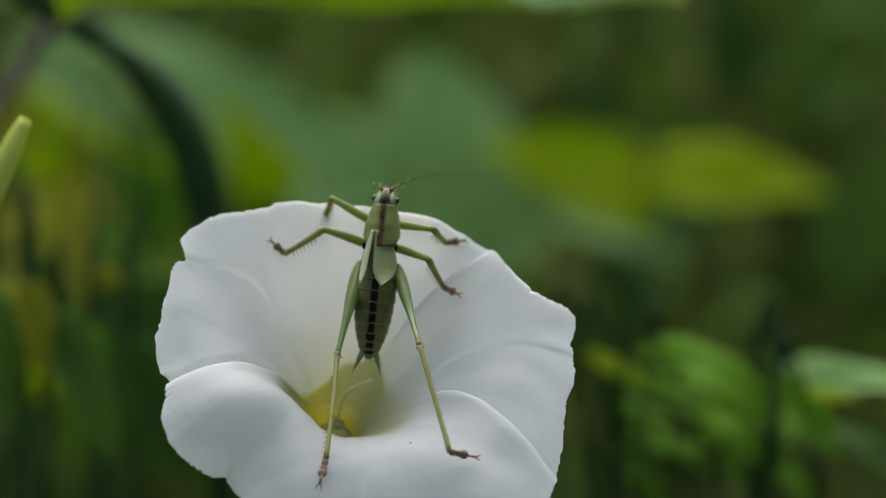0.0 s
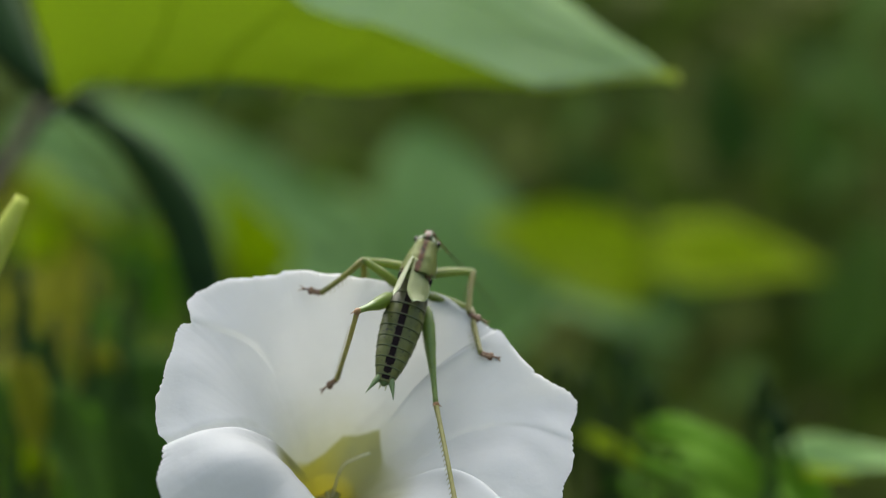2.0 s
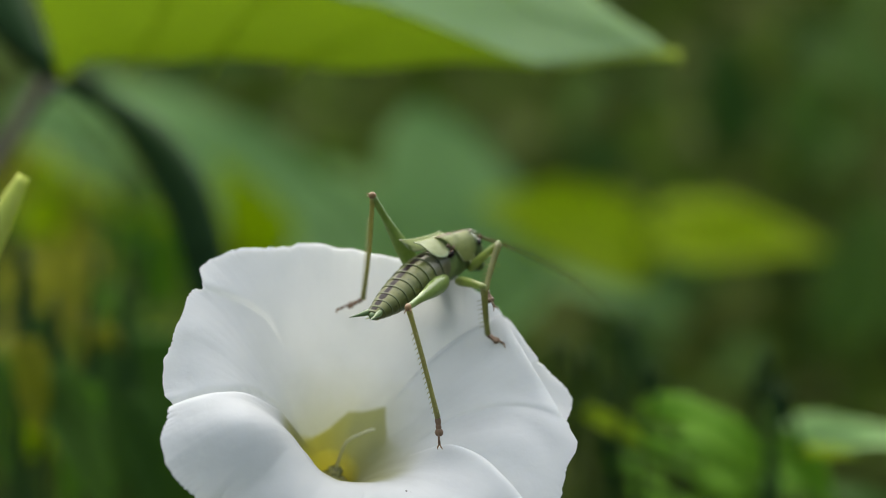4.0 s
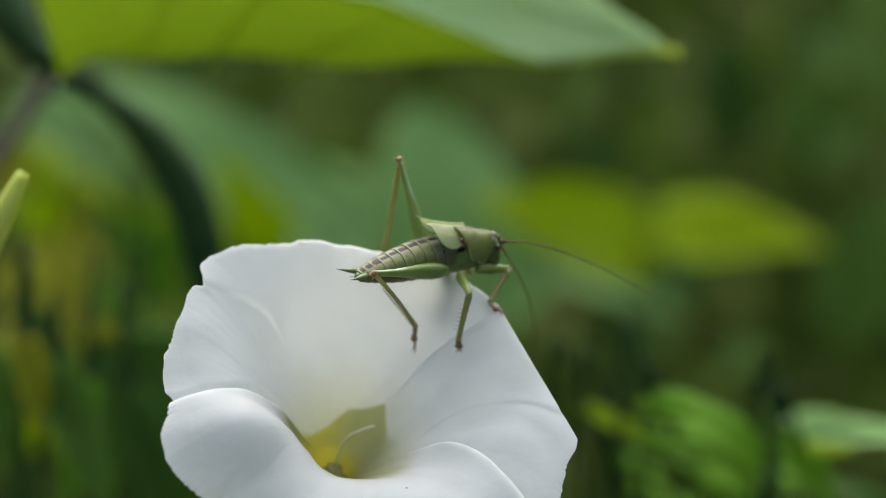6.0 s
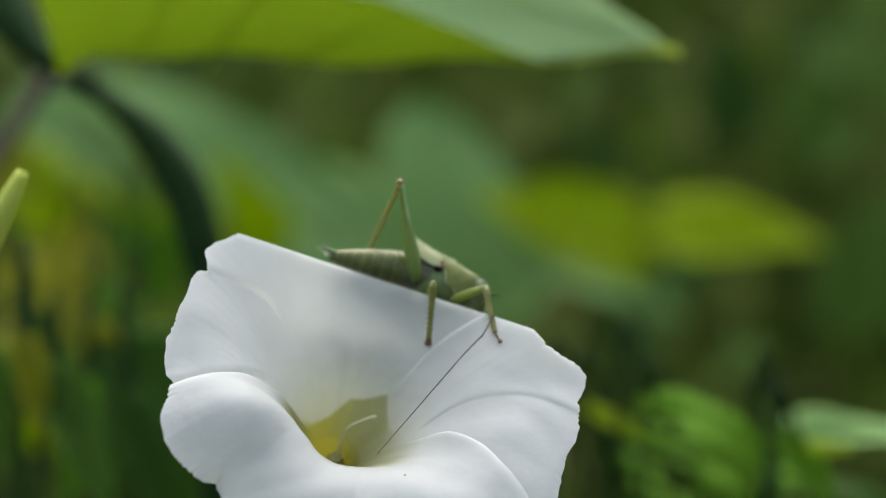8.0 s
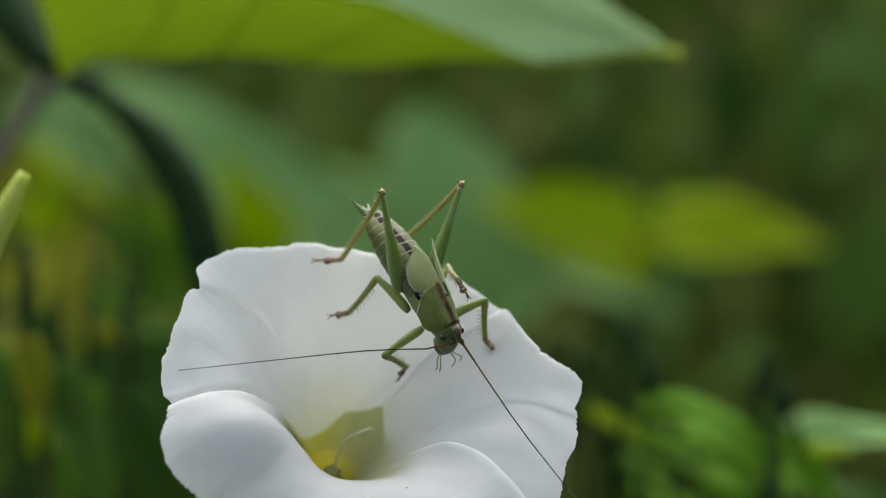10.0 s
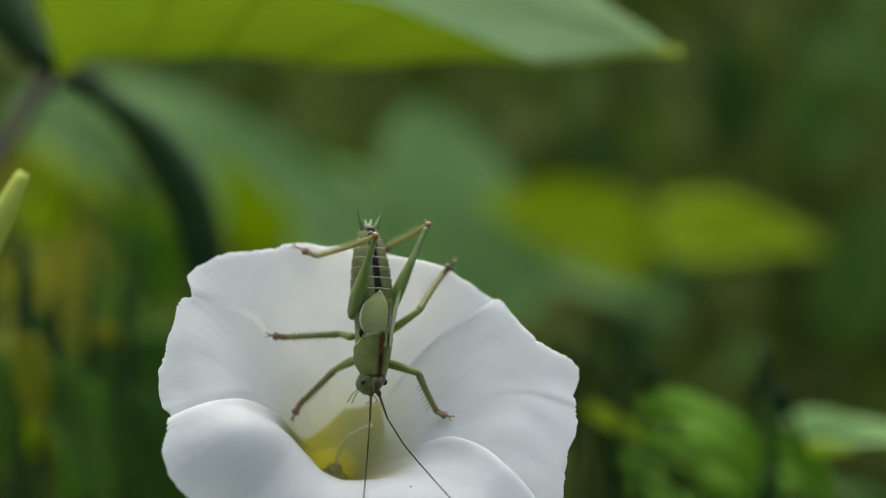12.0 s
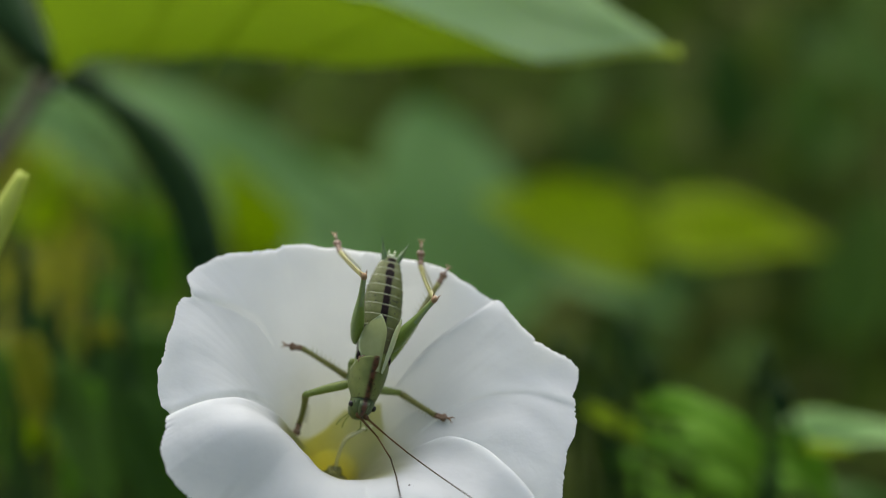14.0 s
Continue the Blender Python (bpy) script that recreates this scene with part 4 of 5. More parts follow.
                x = x0 + (x1 - x0) * f + s * (1.5 * max(0.0, (f - 0.65) / 0.35) ** 2 * (1 if s > 0 else 0.3) + c * w * math.cos(a))
                z = top - c * w * math.sin(a) + 0.035 * math.cos(c * 20 + f * 3) + 0.03 * math.sin(f * 34 + c * 7)
                row.append(Vector((x, y + 0.7 * c * f, z)) * MM)
            rows.append(row)
        loft(bm, rows, closed=False)
        bm.faces.ensure_lookup_table()
        for j in range(20):
            for i in range(11):
                if j == 19 or i == 10:
                    bm.faces[j * 11 + i].material_index = 1
        w = part("wing_cover", bm, [mat, C_VEIN], cricket, label)
        so = w.modifiers.new("thickness", 'SOLIDIFY')
        so.thickness, so.offset = 0.09 * MM, 0
    # brown hinge of each wing, and a black blob that paints the dark gap behind the shield
    for s in (-1, 1):
        bm = bmesh.new()
        for c, r in (((s * 2.05, 2.45, 2.9), 0.42), ((s * 1.8, 2.0, 3.4), 0.34), ((s * 2.2, 1.9, 2.5), 0.28)):
            blob(bm, c, r, r * 1.2, r, 6)
        part("wing_hinge", bm, C_TARSUS, cricket)
        bm = bmesh.new()
        blob(bm, (s * 2.35, -1.9, 2.3), 0.22, 0.30, 0.26, 8)
        part("spiracle", bm, C_BLOTCH, cricket)
        bm = bmesh.new()
        blob(bm, (s * 2.42, 1.5, 2.2), 0.32, 0.75, 0.5, 8)
        part("wing_gap_shade", bm, C_BLOTCH, cricket)


HIPS = {"F": (1.9, 5.0, -2.2), "M": (2.2, 1.4, -2.4), "H": (2.8, -1.4, -0.7)}
LENGTHS = {"F": (7.2, 7.8, 3.4), "M": (7.6, 8.8, 3.4), "H": (15.8, 18.3, 4.6)}


def build_leg(cricket, kind, side):
    """Three rods along +y: femur, tibia, tarsus; z is the outer, upper side of the bend."""
    L1, L2, L3 = LENGTHS[kind]
    hind = kind == "H"
    n = 15
    bm = bmesh.new()
    rings = []
    for i in range(n + 1):
        f = i / n
        if hind:
            r = float(np.interp(f, [0, 0.06, 0.2, 0.38, 0.55, 0.72, 0.92, 1.0], [0.75, 1.15, 1.40, 1.25, 0.90, 0.62, 0.50, 0.56]))
            rings.append(ring(f * L1, r * 0.72, r, 0.0, 12))
        else:
            r = float(np.interp(f, [0, 0.15, 0.5, 0.9, 1.0], [0.56, 0.78, 0.72, 0.55, 0.56]))
            rings.append(ring(f * L1, r * 0.85, r, 0.18 * math.sin(math.pi * f), 12))
    loft(bm, rings)
    bmesh.ops.recalc_face_normals(bm, faces=bm.faces[:])
    if hind:
        for f in bm.faces:
            mid = f.calc_center_median()
            if len(f.verts) == 4 and mid.z > 0.55 * max(v.co.z for v in f.verts) and abs(mid.x) < 0.17 * MM and mid.z > 0:
                f.material_index = 1
    femur = part("femur", bm, [C_FEMUR, C_RIDGE_SHINE] if hind else C_FORE, cricket)
    bm = bmesh.new()
    blob(bm, (0, L1, 0), 0.50 if hind else 0.45, 0.62 if hind else 0.45, 0.62 if hind else 0.5, 8)
    if hind:
        for s in (-1, 1):
            tube(bm, [Vector((s * 0.35, L1 + 0.2, -0.3)) * MM, Vector((s * 0.6, L1 + 0.6, -0.8)) * MM], [0.16 * MM, 0.03 * MM], 5)
    part("knee", bm, C_KNEE if hind else C_FORE, femur)
    bm = bmesh.new()
    rings = []
    for i in range(n + 1):
        f = i / n
        if hind:
            r = float(np.interp(f, [0, 0.04, 0.15, 0.8, 1], [0.45, 0.42, 0.36, 0.34, 0.42]))
        else:
            r = float(np.interp(f, [0, 0.12, 0.22, 0.8, 1], [0.48, 0.58, 0.48, 0.40, 0.46]))
        rings.append(ring(f * L2, r, r, -0.25 * math.sin(math.pi * f) * (1 if hind else 0.6), 10))
    loft(bm, rings)
    count = 17 if hind else 7
    for s in (-1, 1):
        for k in range(count):
            y = L2 * (0.22 + 0.76 * k / count) if hind else L2 * (0.25 + 0.65 * k / count)
            ln = 0.46 if hind else 1.05
            z = (0.3 if hind else -0.3)
            tube(bm, [Vector((s * 0.26, y, z * 0.6)) * MM, Vector((s * (0.26 + ln * 0.55), y + ln * 0.6, z + (ln * 0.55 if hind else -ln * 0.8))) * MM], [0.10 * MM, 0.018 * MM], 4)
    bmesh.ops.recalc_face_normals(bm, faces=bm.faces[:])
    tibia = part("tibia", bm, C_TIBIA if hind else C_SHIN, cricket)
    bm = bmesh.new()
    for f0, f1, r in ((0.0, 0.24, 0.48), (0.22, 0.42, 0.45), (0.38, 0.60, 0.72)):
        c = (f0 + f1) / 2 * L3
        blob(bm, (-0.16, c, 0), r * 0.7, (f1 - f0) * L3 * 0.62, r * 0.62, 8)
        blob(bm, (0.16, c, 0), r * 0.7, (f1 - f0) * L3 * 0.62, r * 0.62, 8)
    tube(bm, [Vector(p) * MM for p in ((0, 0.5 * L3, 0.15), (0, 0.7 * L3, 0.3), (0, 0.88 * L3, 0.25))], [0.17 * MM, 0.17 * MM, 0.22 * MM], 7)
    tarsus = part("tarsus", bm, C_TARSUS, cricket)
    for s in (-1, 1):
        bm = bmesh.new()
        tube(bm, [v * MM for v in smooth_path([(0, 0.86 * L3, 0.25), (s * 0.30, 0.97 * L3, 0.35), (s * 0.42, 1.06 * L3, 0.02)], 4)], [0.11 * MM] * 5 + [0.07 * MM] * 3 + [0.03 * MM], 5)
        part("claw", bm, C_KNEE, tarsus)
    return femur, tibia, tarsus


PIECES, PIECE = 9, 4.6


def build_antenna(cricket):
    out = []
    for i in range(PIECES):
        bm = bmesh.new()
        r0, r1 = np.interp([i, i + 1], [0, 1, PIECES], [0.22, 0.125, 0.05])
        tube(bm, [Vector((0, -0.1 * MM, 0)), Vector((0, PIECE * MM * 0.5, 0)), Vector((0, (PIECE + 0.1) * MM, 0))], [r0 * MM, (r0 + r1) / 2 * MM, r1 * MM], 6)
        if i == 0:
            blob(bm, (0, 0.3, 0), 0.42, 0.6, 0.42, 8)
        out.append(part("antenna_piece", bm, C_ANTENNA_BASE if i < 2 else C_ANTENNA, cricket, "thread-like reddish brown antenna"))
    return out


def build_cricket():
    cricket = group_at("bush_cricket", Matrix(), "green bush cricket with spiny legs clinging to the white flower", "cricket")
    build_body(cricket)
    legs = {}
    for side, s in (("L", -1), ("R", 1)):
        for kind in "FMH":
            legs[kind + side] = build_leg(cricket, kind, s)
    feelers = {"R": build_antenna(cricket), "L": build_antenna(cricket)}
    return cricket, legs, feelers


# ------------------------------------------------------------ how it moves
STAGE = Vector((0, 285.0, 800.0))
LEG_ORDER = ("FL", "ML", "HL", "FR", "MR", "HR")


def stance(t, at, ahead, back, legs, right_feeler, left_feeler):
    """A moment: the body's place and directions; for each leg knee, ankle and toe; points along each antenna; in mm from the stage."""
    y = Vector(ahead).normalized()
    z = (Vector(back) - y * y.dot(Vector(back))).normalized()
    turn = Matrix((y.cross(z), y, z)).transposed().to_quaternion()
    return t, Vector(at), turn, [Vector(p) for p in legs], [Vector(p) for p in right_feeler], [Vector(p) for p in left_feeler]


def stances():
    yield stance(0.00, (-10.2, 11.0, -9.3), (0.108, 0.000, 0.994), (-0.016, -1.000, 0.002),
           [(-17.6, 12.0, -0.5), (-19.4, 19.0, -3.5), (-21.7, 19.0, -6.0),
            (-18.8, 10.6, -5.2), (-25.2, 15.3, -9.1), (-27.6, 14.6, -6.8),
            (-16.2, 4.2, -23.9), (-17.4, -7.1, -38.2), (-18.3, -9.3, -42.2),
            (-1.8, 9.1, -5.2), (0.0, 16.4, -7.4), (3.4, 16.6, -7.0),
            (-2.6, 8.1, -9.8), (-0.3, 15.2, -14.4), (2.5, 13.7, -15.6),
            (-4.0, 0.9, -22.0), (0.6, -8.5, -37.1), (4.8, -7.0, -38.1)],
           [(-4.5, 21.4, 3.0), (0.9, 32.8, 3.6), (8.7, 44.1, 3.8)],
           [(-9.1, 25.1, 2.1), (-9.4, 40.1, 2.6), (-9.6, 55.1, 3.1)])
    yield stance(0.50, (-10.0, 6.8, -7.7), (0.092, 0.000, 0.996), (-0.014, -1.000, 0.001),
           [(-17.9, 9.3, 0.6), (-19.5, 15.9, -3.1), (-22.2, 15.9, -5.1),
            (-17.2, 10.5, -0.6), (-21.8, 16.7, -4.8), (-24.9, 16.0, -3.7),
            (-16.1, 2.0, -23.2), (-18.3, -7.6, -38.7), (-18.8, -9.8, -42.7),
            (-0.9, 11.5, -3.8), (0.4, 16.0, -10.1), (3.5, 14.5, -9.8),
            (-0.1, 9.7, -7.0), (0.7, 18.4, -7.2), (4.1, 18.4, -6.7),
            (-4.0, -4.0, -19.7), (0.2, -7.0, -37.3), (4.6, -6.7, -38.3)],
           [(-3.8, 15.9, 3.8), (1.1, 25.9, 4.1), (7.7, 35.9, 3.7)],
           [(-9.2, 20.9, 3.5), (-9.5, 35.9, 4.1), (-9.7, 50.9, 4.6)])
    yield stance(1.00, (-8.2, 10.6, -6.0), (0.114, 0.154, 0.981), (0.001, -0.988, 0.155),
           [(-15.7, 12.3, 2.3), (-15.9, 19.2, -1.4), (-17.1, 19.2, -4.6),
            (-15.6, 10.9, 0.1), (-20.8, 16.6, -4.1), (-23.9, 16.0, -2.8),
            (-15.5, 8.1, -22.1), (-17.8, -4.0, -35.6), (-18.1, -7.5, -38.6),
            (0.7, 10.4, -1.8), (0.3, 16.5, -6.6), (3.7, 16.7, -6.6),
            (-0.1, 8.2, -5.6), (4.5, 14.3, -10.0), (7.6, 13.1, -9.8),
            (-2.4, 1.8, -20.2), (1.4, -5.8, -36.4), (5.8, -6.2, -37.8)],
           [(-1.5, 16.3, 2.1), (3.4, 21.3, -0.8), (8.5, 26.3, -5.1)],
           [(-7.2, 26.3, 5.0), (-7.3, 41.3, 5.7), (-7.4, 56.3, 6.3)])
    yield stance(1.50, (-7.0, 8.4, -5.1), (0.183, 0.250, 0.951), (0.020, -0.968, 0.251),
           [(-14.5, 14.5, 0.9), (-15.5, 21.1, -3.2), (-17.6, 21.1, -5.8),
            (-15.1, 10.9, 0.5), (-20.0, 16.8, -3.8), (-23.2, 16.2, -3.0),
            (-15.9, 8.0, -20.8), (-20.1, 19.3, -34.5), (-20.0, 14.7, -34.7),
            (2.7, 10.0, -1.9), (2.0, 16.6, -6.0), (5.4, 16.6, -5.4),
            (2.1, 7.6, -6.1), (5.3, 13.3, -12.0), (8.2, 11.9, -13.0),
            (-2.4, -2.5, -18.1), (1.3, -4.6, -35.9), (5.5, -5.7, -37.5)],
           [(-0.8, 18.4, 1.8), (1.5, 26.7, -0.9), (4.1, 35.1, -6.6)],
           [(-5.1, 25.1, 5.7), (-5.1, 40.1, 6.3), (-5.0, 55.1, 7.0)])
    yield stance(2.00, (-4.6, 14.1, -3.0), (0.265, 0.400, 0.877), (0.060, -0.915, 0.399),
           [(-12.3, 17.5, 2.1), (-12.8, 24.3, -1.7), (-15.4, 24.3, -4.0),
            (-12.2, 14.4, 2.1), (-18.9, 16.8, -3.0), (-22.2, 16.1, -2.3),
            (-12.4, -0.6, -5.5), (-16.2, 13.7, -16.3), (-18.7, 16.8, -18.5),
            (5.1, 20.8, 0.3), (4.4, 16.6, -6.2), (7.3, 17.2, -7.9),
            (4.8, 18.5, -5.6), (6.1, 12.8, -12.3), (9.2, 11.9, -13.3),
            (-0.8, 8.3, -19.9), (2.2, -2.4, -34.4), (5.5, -4.8, -36.8)],
           [(1.7, 26.8, 2.8), (4.2, 36.1, 0.4), (7.2, 45.4, -3.3)],
           [(-1.4, 32.4, 7.0), (-1.1, 47.4, 7.6), (-0.6, 62.4, 8.3)])
    yield stance(2.30, (-3.1, 12.1, -2.0), (0.338, 0.619, 0.709), (0.164, -0.781, 0.603),
           [(-9.8, 16.8, 4.4), (-10.0, 23.3, 0.2), (-10.7, 23.3, -3.1),
            (-11.4, 14.2, 2.4), (-18.2, 16.7, -2.5), (-21.5, 16.1, -1.6),
            (-8.8, -2.6, 2.9), (-13.6, 12.9, -5.5), (-16.9, 15.9, -6.8),
            (7.0, 15.3, 0.2), (5.2, 21.3, -4.5), (7.8, 21.3, -6.6),
            (4.9, 10.0, -4.4), (6.1, 13.7, -12.3), (8.9, 12.2, -13.7),
            (0.1, 8.2, -19.9), (1.9, -2.2, -34.8), (4.7, -5.0, -37.2)],
           [(4.5, 26.1, 5.2), (9.4, 34.5, 5.1), (17.3, 42.8, 3.1)],
           [(1.8, 31.8, 6.3), (3.1, 45.8, 6.8), (4.5, 59.8, 7.3)])
    yield stance(2.50, (-2.0, 14.2, -2.8), (0.391, 0.584, 0.711), (-0.179, -0.709, 0.682),
           [(-4.3, 18.2, 6.0), (-4.1, 25.4, 3.0), (-4.8, 25.4, -0.3),
            (-9.5, 17.2, 0.9), (-17.8, 16.7, -2.0), (-21.0, 16.2, -1.0),
            (-8.6, 2.0, 4.4), (-13.3, 15.2, -7.3), (-17.6, 16.8, -7.5),
            (7.9, 13.9, 0.1), (5.5, 19.4, -4.8), (8.6, 19.4, -6.2),
            (5.3, 9.7, -5.0), (6.6, 13.7, -12.7), (9.2, 12.1, -14.1),
            (0.3, 7.5, -19.7), (2.1, -2.9, -34.6), (4.3, -5.4, -37.8)],
           [(6.4, 26.9, 4.5), (11.3, 34.2, 4.0), (20.2, 41.6, 1.3)],
           [(4.6, 29.6, 6.8), (6.7, 39.6, 9.8), (9.9, 49.6, 12.1)])
    yield stance(3.00, (-0.8, 14.2, -3.3), (0.493, 0.709, 0.504), (-0.256, -0.435, 0.863),
           [(-0.6, 20.0, -9.7), (0.4, 25.1, -3.9), (0.5, 27.7, -4.4),
            (2.7, 21.1, -10.0), (-5.9, 21.3, -8.2), (-5.8, 23.9, -8.8),
            (-8.5, 7.1, 8.1), (-13.2, 16.6, -6.8), (-17.8, 17.3, -6.9),
            (8.1, 12.8, 0.4), (5.9, 7.2, -4.6), (7.6, 7.2, -7.5),
            (6.0, 8.4, -4.9), (6.9, 12.7, -12.5), (9.8, 11.9, -14.2),
            (0.7, 3.3, -18.0), (2.4, -4.0, -34.6), (3.2, -6.4, -38.4)],
           [(9.2, 30.5, -2.2), (13.3, 39.8, -6.6), (16.6, 49.2, -11.7)],
           [(8.2, 29.5, 2.4), (14.2, 37.8, 2.5), (21.4, 46.2, 1.1)])
    yield stance(5.30, (-0.9, 14.1, -2.1), (0.762, 0.543, 0.354), (-0.223, -0.293, 0.930),
           [(-0.2, 19.2, -9.0), (3.3, 24.0, -3.9), (4.1, 26.4, -4.7),
            (3.3, 19.2, -9.8), (-4.5, 22.2, -6.9), (-3.7, 24.6, -7.7),
            (-13.4, 11.6, 8.7), (-11.7, 18.9, -8.0), (-13.9, 18.9, -12.0),
            (9.1, 10.4, -2.2), (7.5, 16.0, -7.5), (8.5, 14.2, -10.2),
            (6.5, 8.0, -5.8), (7.1, 12.9, -13.1), (9.6, 11.8, -15.1),
            (-8.4, -2.1, -2.6), (-4.9, 13.2, -12.1), (-5.2, 16.5, -15.2)],
           [(19.7, 27.4, 1.9), (36.1, 35.4, -3.6), (48.6, 43.4, -9.5)],
           [(12.5, 30.8, 0.5), (16.8, 42.1, -3.3), (21.4, 53.4, -8.4)])
    yield stance(5.50, (0.0, 14.0, -1.7), (0.755, 0.604, 0.255), (-0.164, -0.203, 0.965),
           [(0.2, 18.5, -9.1), (3.8, 23.8, -4.7), (4.4, 26.2, -5.8),
            (3.6, 18.4, -10.2), (-4.1, 21.4, -7.1), (-3.5, 23.8, -8.2),
            (-10.2, 15.6, 11.2), (-11.0, 11.0, -6.5), (-14.2, 10.4, -8.5),
            (10.7, 20.8, -3.5), (7.8, 16.0, -9.0), (9.3, 13.8, -11.1),
            (4.4, 6.2, -5.9), (2.0, 10.0, -13.6), (2.1, 12.8, -16.2),
            (-7.1, -2.5, -3.0), (-4.0, 12.8, -12.8), (-4.6, 15.8, -16.5)],
           [(18.8, 26.7, 1.7), (33.2, 33.4, -4.0), (47.5, 40.1, -11.6)],
           [(12.9, 30.1, -2.4), (15.9, 40.1, -7.3), (18.7, 50.1, -12.9)])
    yield stance(6.00, (0.2, 14.1, -1.4), (0.837, 0.516, 0.184), (0.051, -0.407, 0.912),
           [(-1.0, 20.1, -7.5), (3.9, 24.2, -3.1), (4.4, 26.8, -3.8),
            (2.0, 20.2, -9.3), (-4.5, 22.6, -3.9), (-3.9, 25.1, -4.6),
            (-6.8, 14.6, 13.9), (-9.5, 26.1, 0.0), (-11.6, 26.1, -4.1),
            (10.5, 21.1, -3.2), (7.4, 16.2, -8.4), (9.4, 14.2, -10.4),
            (4.0, 7.3, -6.9), (2.4, 12.2, -14.0), (2.5, 14.8, -16.2),
            (-10.2, -0.0, -3.7), (-4.3, 15.1, -12.1), (-4.8, 17.4, -16.1)],
           [(15.9, 21.7, 0.7), (28.8, 24.4, -4.6), (45.1, 27.1, -14.7)],
           [(13.4, 26.4, -6.4), (15.1, 33.7, -12.2), (16.1, 41.1, -18.2)])
    yield stance(6.50, (0.7, 14.2, -1.8), (0.895, 0.445, 0.037), (0.186, -0.447, 0.875),
           [(-1.1, 20.4, -7.4), (4.8, 24.1, -3.9), (5.4, 26.6, -4.6),
            (1.6, 20.4, -9.8), (-3.6, 23.1, -3.2), (-3.0, 25.6, -3.9),
            (-4.7, 15.7, 14.4), (-8.7, 28.0, 1.5), (-10.7, 28.0, -2.6),
            (10.4, 20.9, -6.3), (7.4, 14.3, -9.2), (9.7, 13.1, -11.4),
            (3.3, 7.4, -8.3), (2.1, 13.6, -14.4), (2.1, 15.3, -17.4),
            (-12.2, 2.3, -3.7), (-4.6, 16.5, -12.3), (-5.3, 17.9, -16.7)],
           [(15.8, 19.4, -1.7), (23.9, 20.4, -6.2), (36.6, 21.4, -21.6)],
           [(13.8, 25.0, -7.2), (15.5, 31.7, -13.0), (16.3, 38.4, -18.9)])
    yield stance(6.80, (0.9, 6.0, -1.6), (0.893, -0.431, -0.126), (0.113, -0.056, 0.992),
           [(2.1, 8.6, -9.7), (9.6, 7.4, -8.1), (11.5, 8.0, -9.9),
            (3.0, 5.7, -11.6), (3.8, 13.5, -7.6), (5.6, 14.2, -9.4),
            (-3.4, 5.9, 12.7), (-7.8, 21.2, 3.7), (-9.9, 21.2, -0.4),
            (8.1, 7.1, -8.2), (8.2, 11.9, -14.3), (9.8, 11.1, -17.2),
            (3.4, 9.6, -8.1), (2.5, 15.1, -14.9), (2.9, 14.5, -18.3),
            (-10.6, 12.6, 7.7), (-10.1, 18.3, -9.7), (-14.5, 18.9, -11.2)],
           [(13.7, 0.5, -4.5), (17.5, -0.5, -10.8), (19.9, -1.5, -20.8)],
           [(12.7, 5.5, -5.9), (15.5, 9.5, -10.3), (16.6, 13.5, -15.7)])
    yield stance(7.00, (1.3, 14.0, -1.8), (0.904, -0.340, -0.258), (0.049, -0.519, 0.853),
           [(2.9, 20.1, -7.7), (10.3, 18.1, -6.3), (12.3, 19.4, -7.5),
            (4.0, 18.4, -10.6), (4.4, 23.4, -3.3), (6.3, 24.7, -4.5),
            (-3.7, 13.0, 13.7), (-7.4, 29.0, 5.6), (-8.9, 29.0, 1.3),
            (9.1, 6.9, -8.9), (8.8, 12.5, -14.4), (10.3, 11.1, -17.1),
            (3.9, 6.8, -8.9), (3.3, 13.4, -14.7), (3.2, 15.6, -17.3),
            (-7.1, 1.3, 6.0), (-12.3, 13.2, -6.9), (-15.3, 16.5, -8.0)],
           [(15.4, 6.0, -5.5), (17.1, 2.0, -13.4), (19.3, -2.0, -26.6)],
           [(13.5, 21.4, -5.1), (15.9, 32.7, -7.2), (18.9, 44.0, -10.4)])
    yield stance(7.50, (0.1, 8.0, -1.8), (0.900, -0.290, -0.327), (0.320, -0.070, 0.945),
           [(5.0, 18.0, -8.0), (8.5, 22.0, -13.0), (9.5, 24.0, -15.0),
            (2.5, 16.0, -8.0), (3.5, 22.5, -12.0), (4.5, 25.0, -13.5),
            (-4.0, 5.9, 12.4), (-8.5, 23.2, 8.4), (-10.6, 23.2, 4.3),
            (8.6, 9.4, -7.4), (8.4, 12.4, -14.6), (10.3, 11.0, -17.1),
            (-0.5, 12.3, -8.3), (-3.2, 16.2, -15.7), (-3.6, 18.4, -18.2),
            (-8.9, 13.3, 10.4), (-12.6, 18.2, -6.9), (-17.0, 17.5, -8.1)],
           [(11.9, 8.0, -6.6), (10.4, 6.0, -11.7), (3.45, 4.0, -25.2)],
           [(12.3, 17.0, -5.8), (14.6, 29.0, -7.3), (17.1, 41.0, -9.3)])
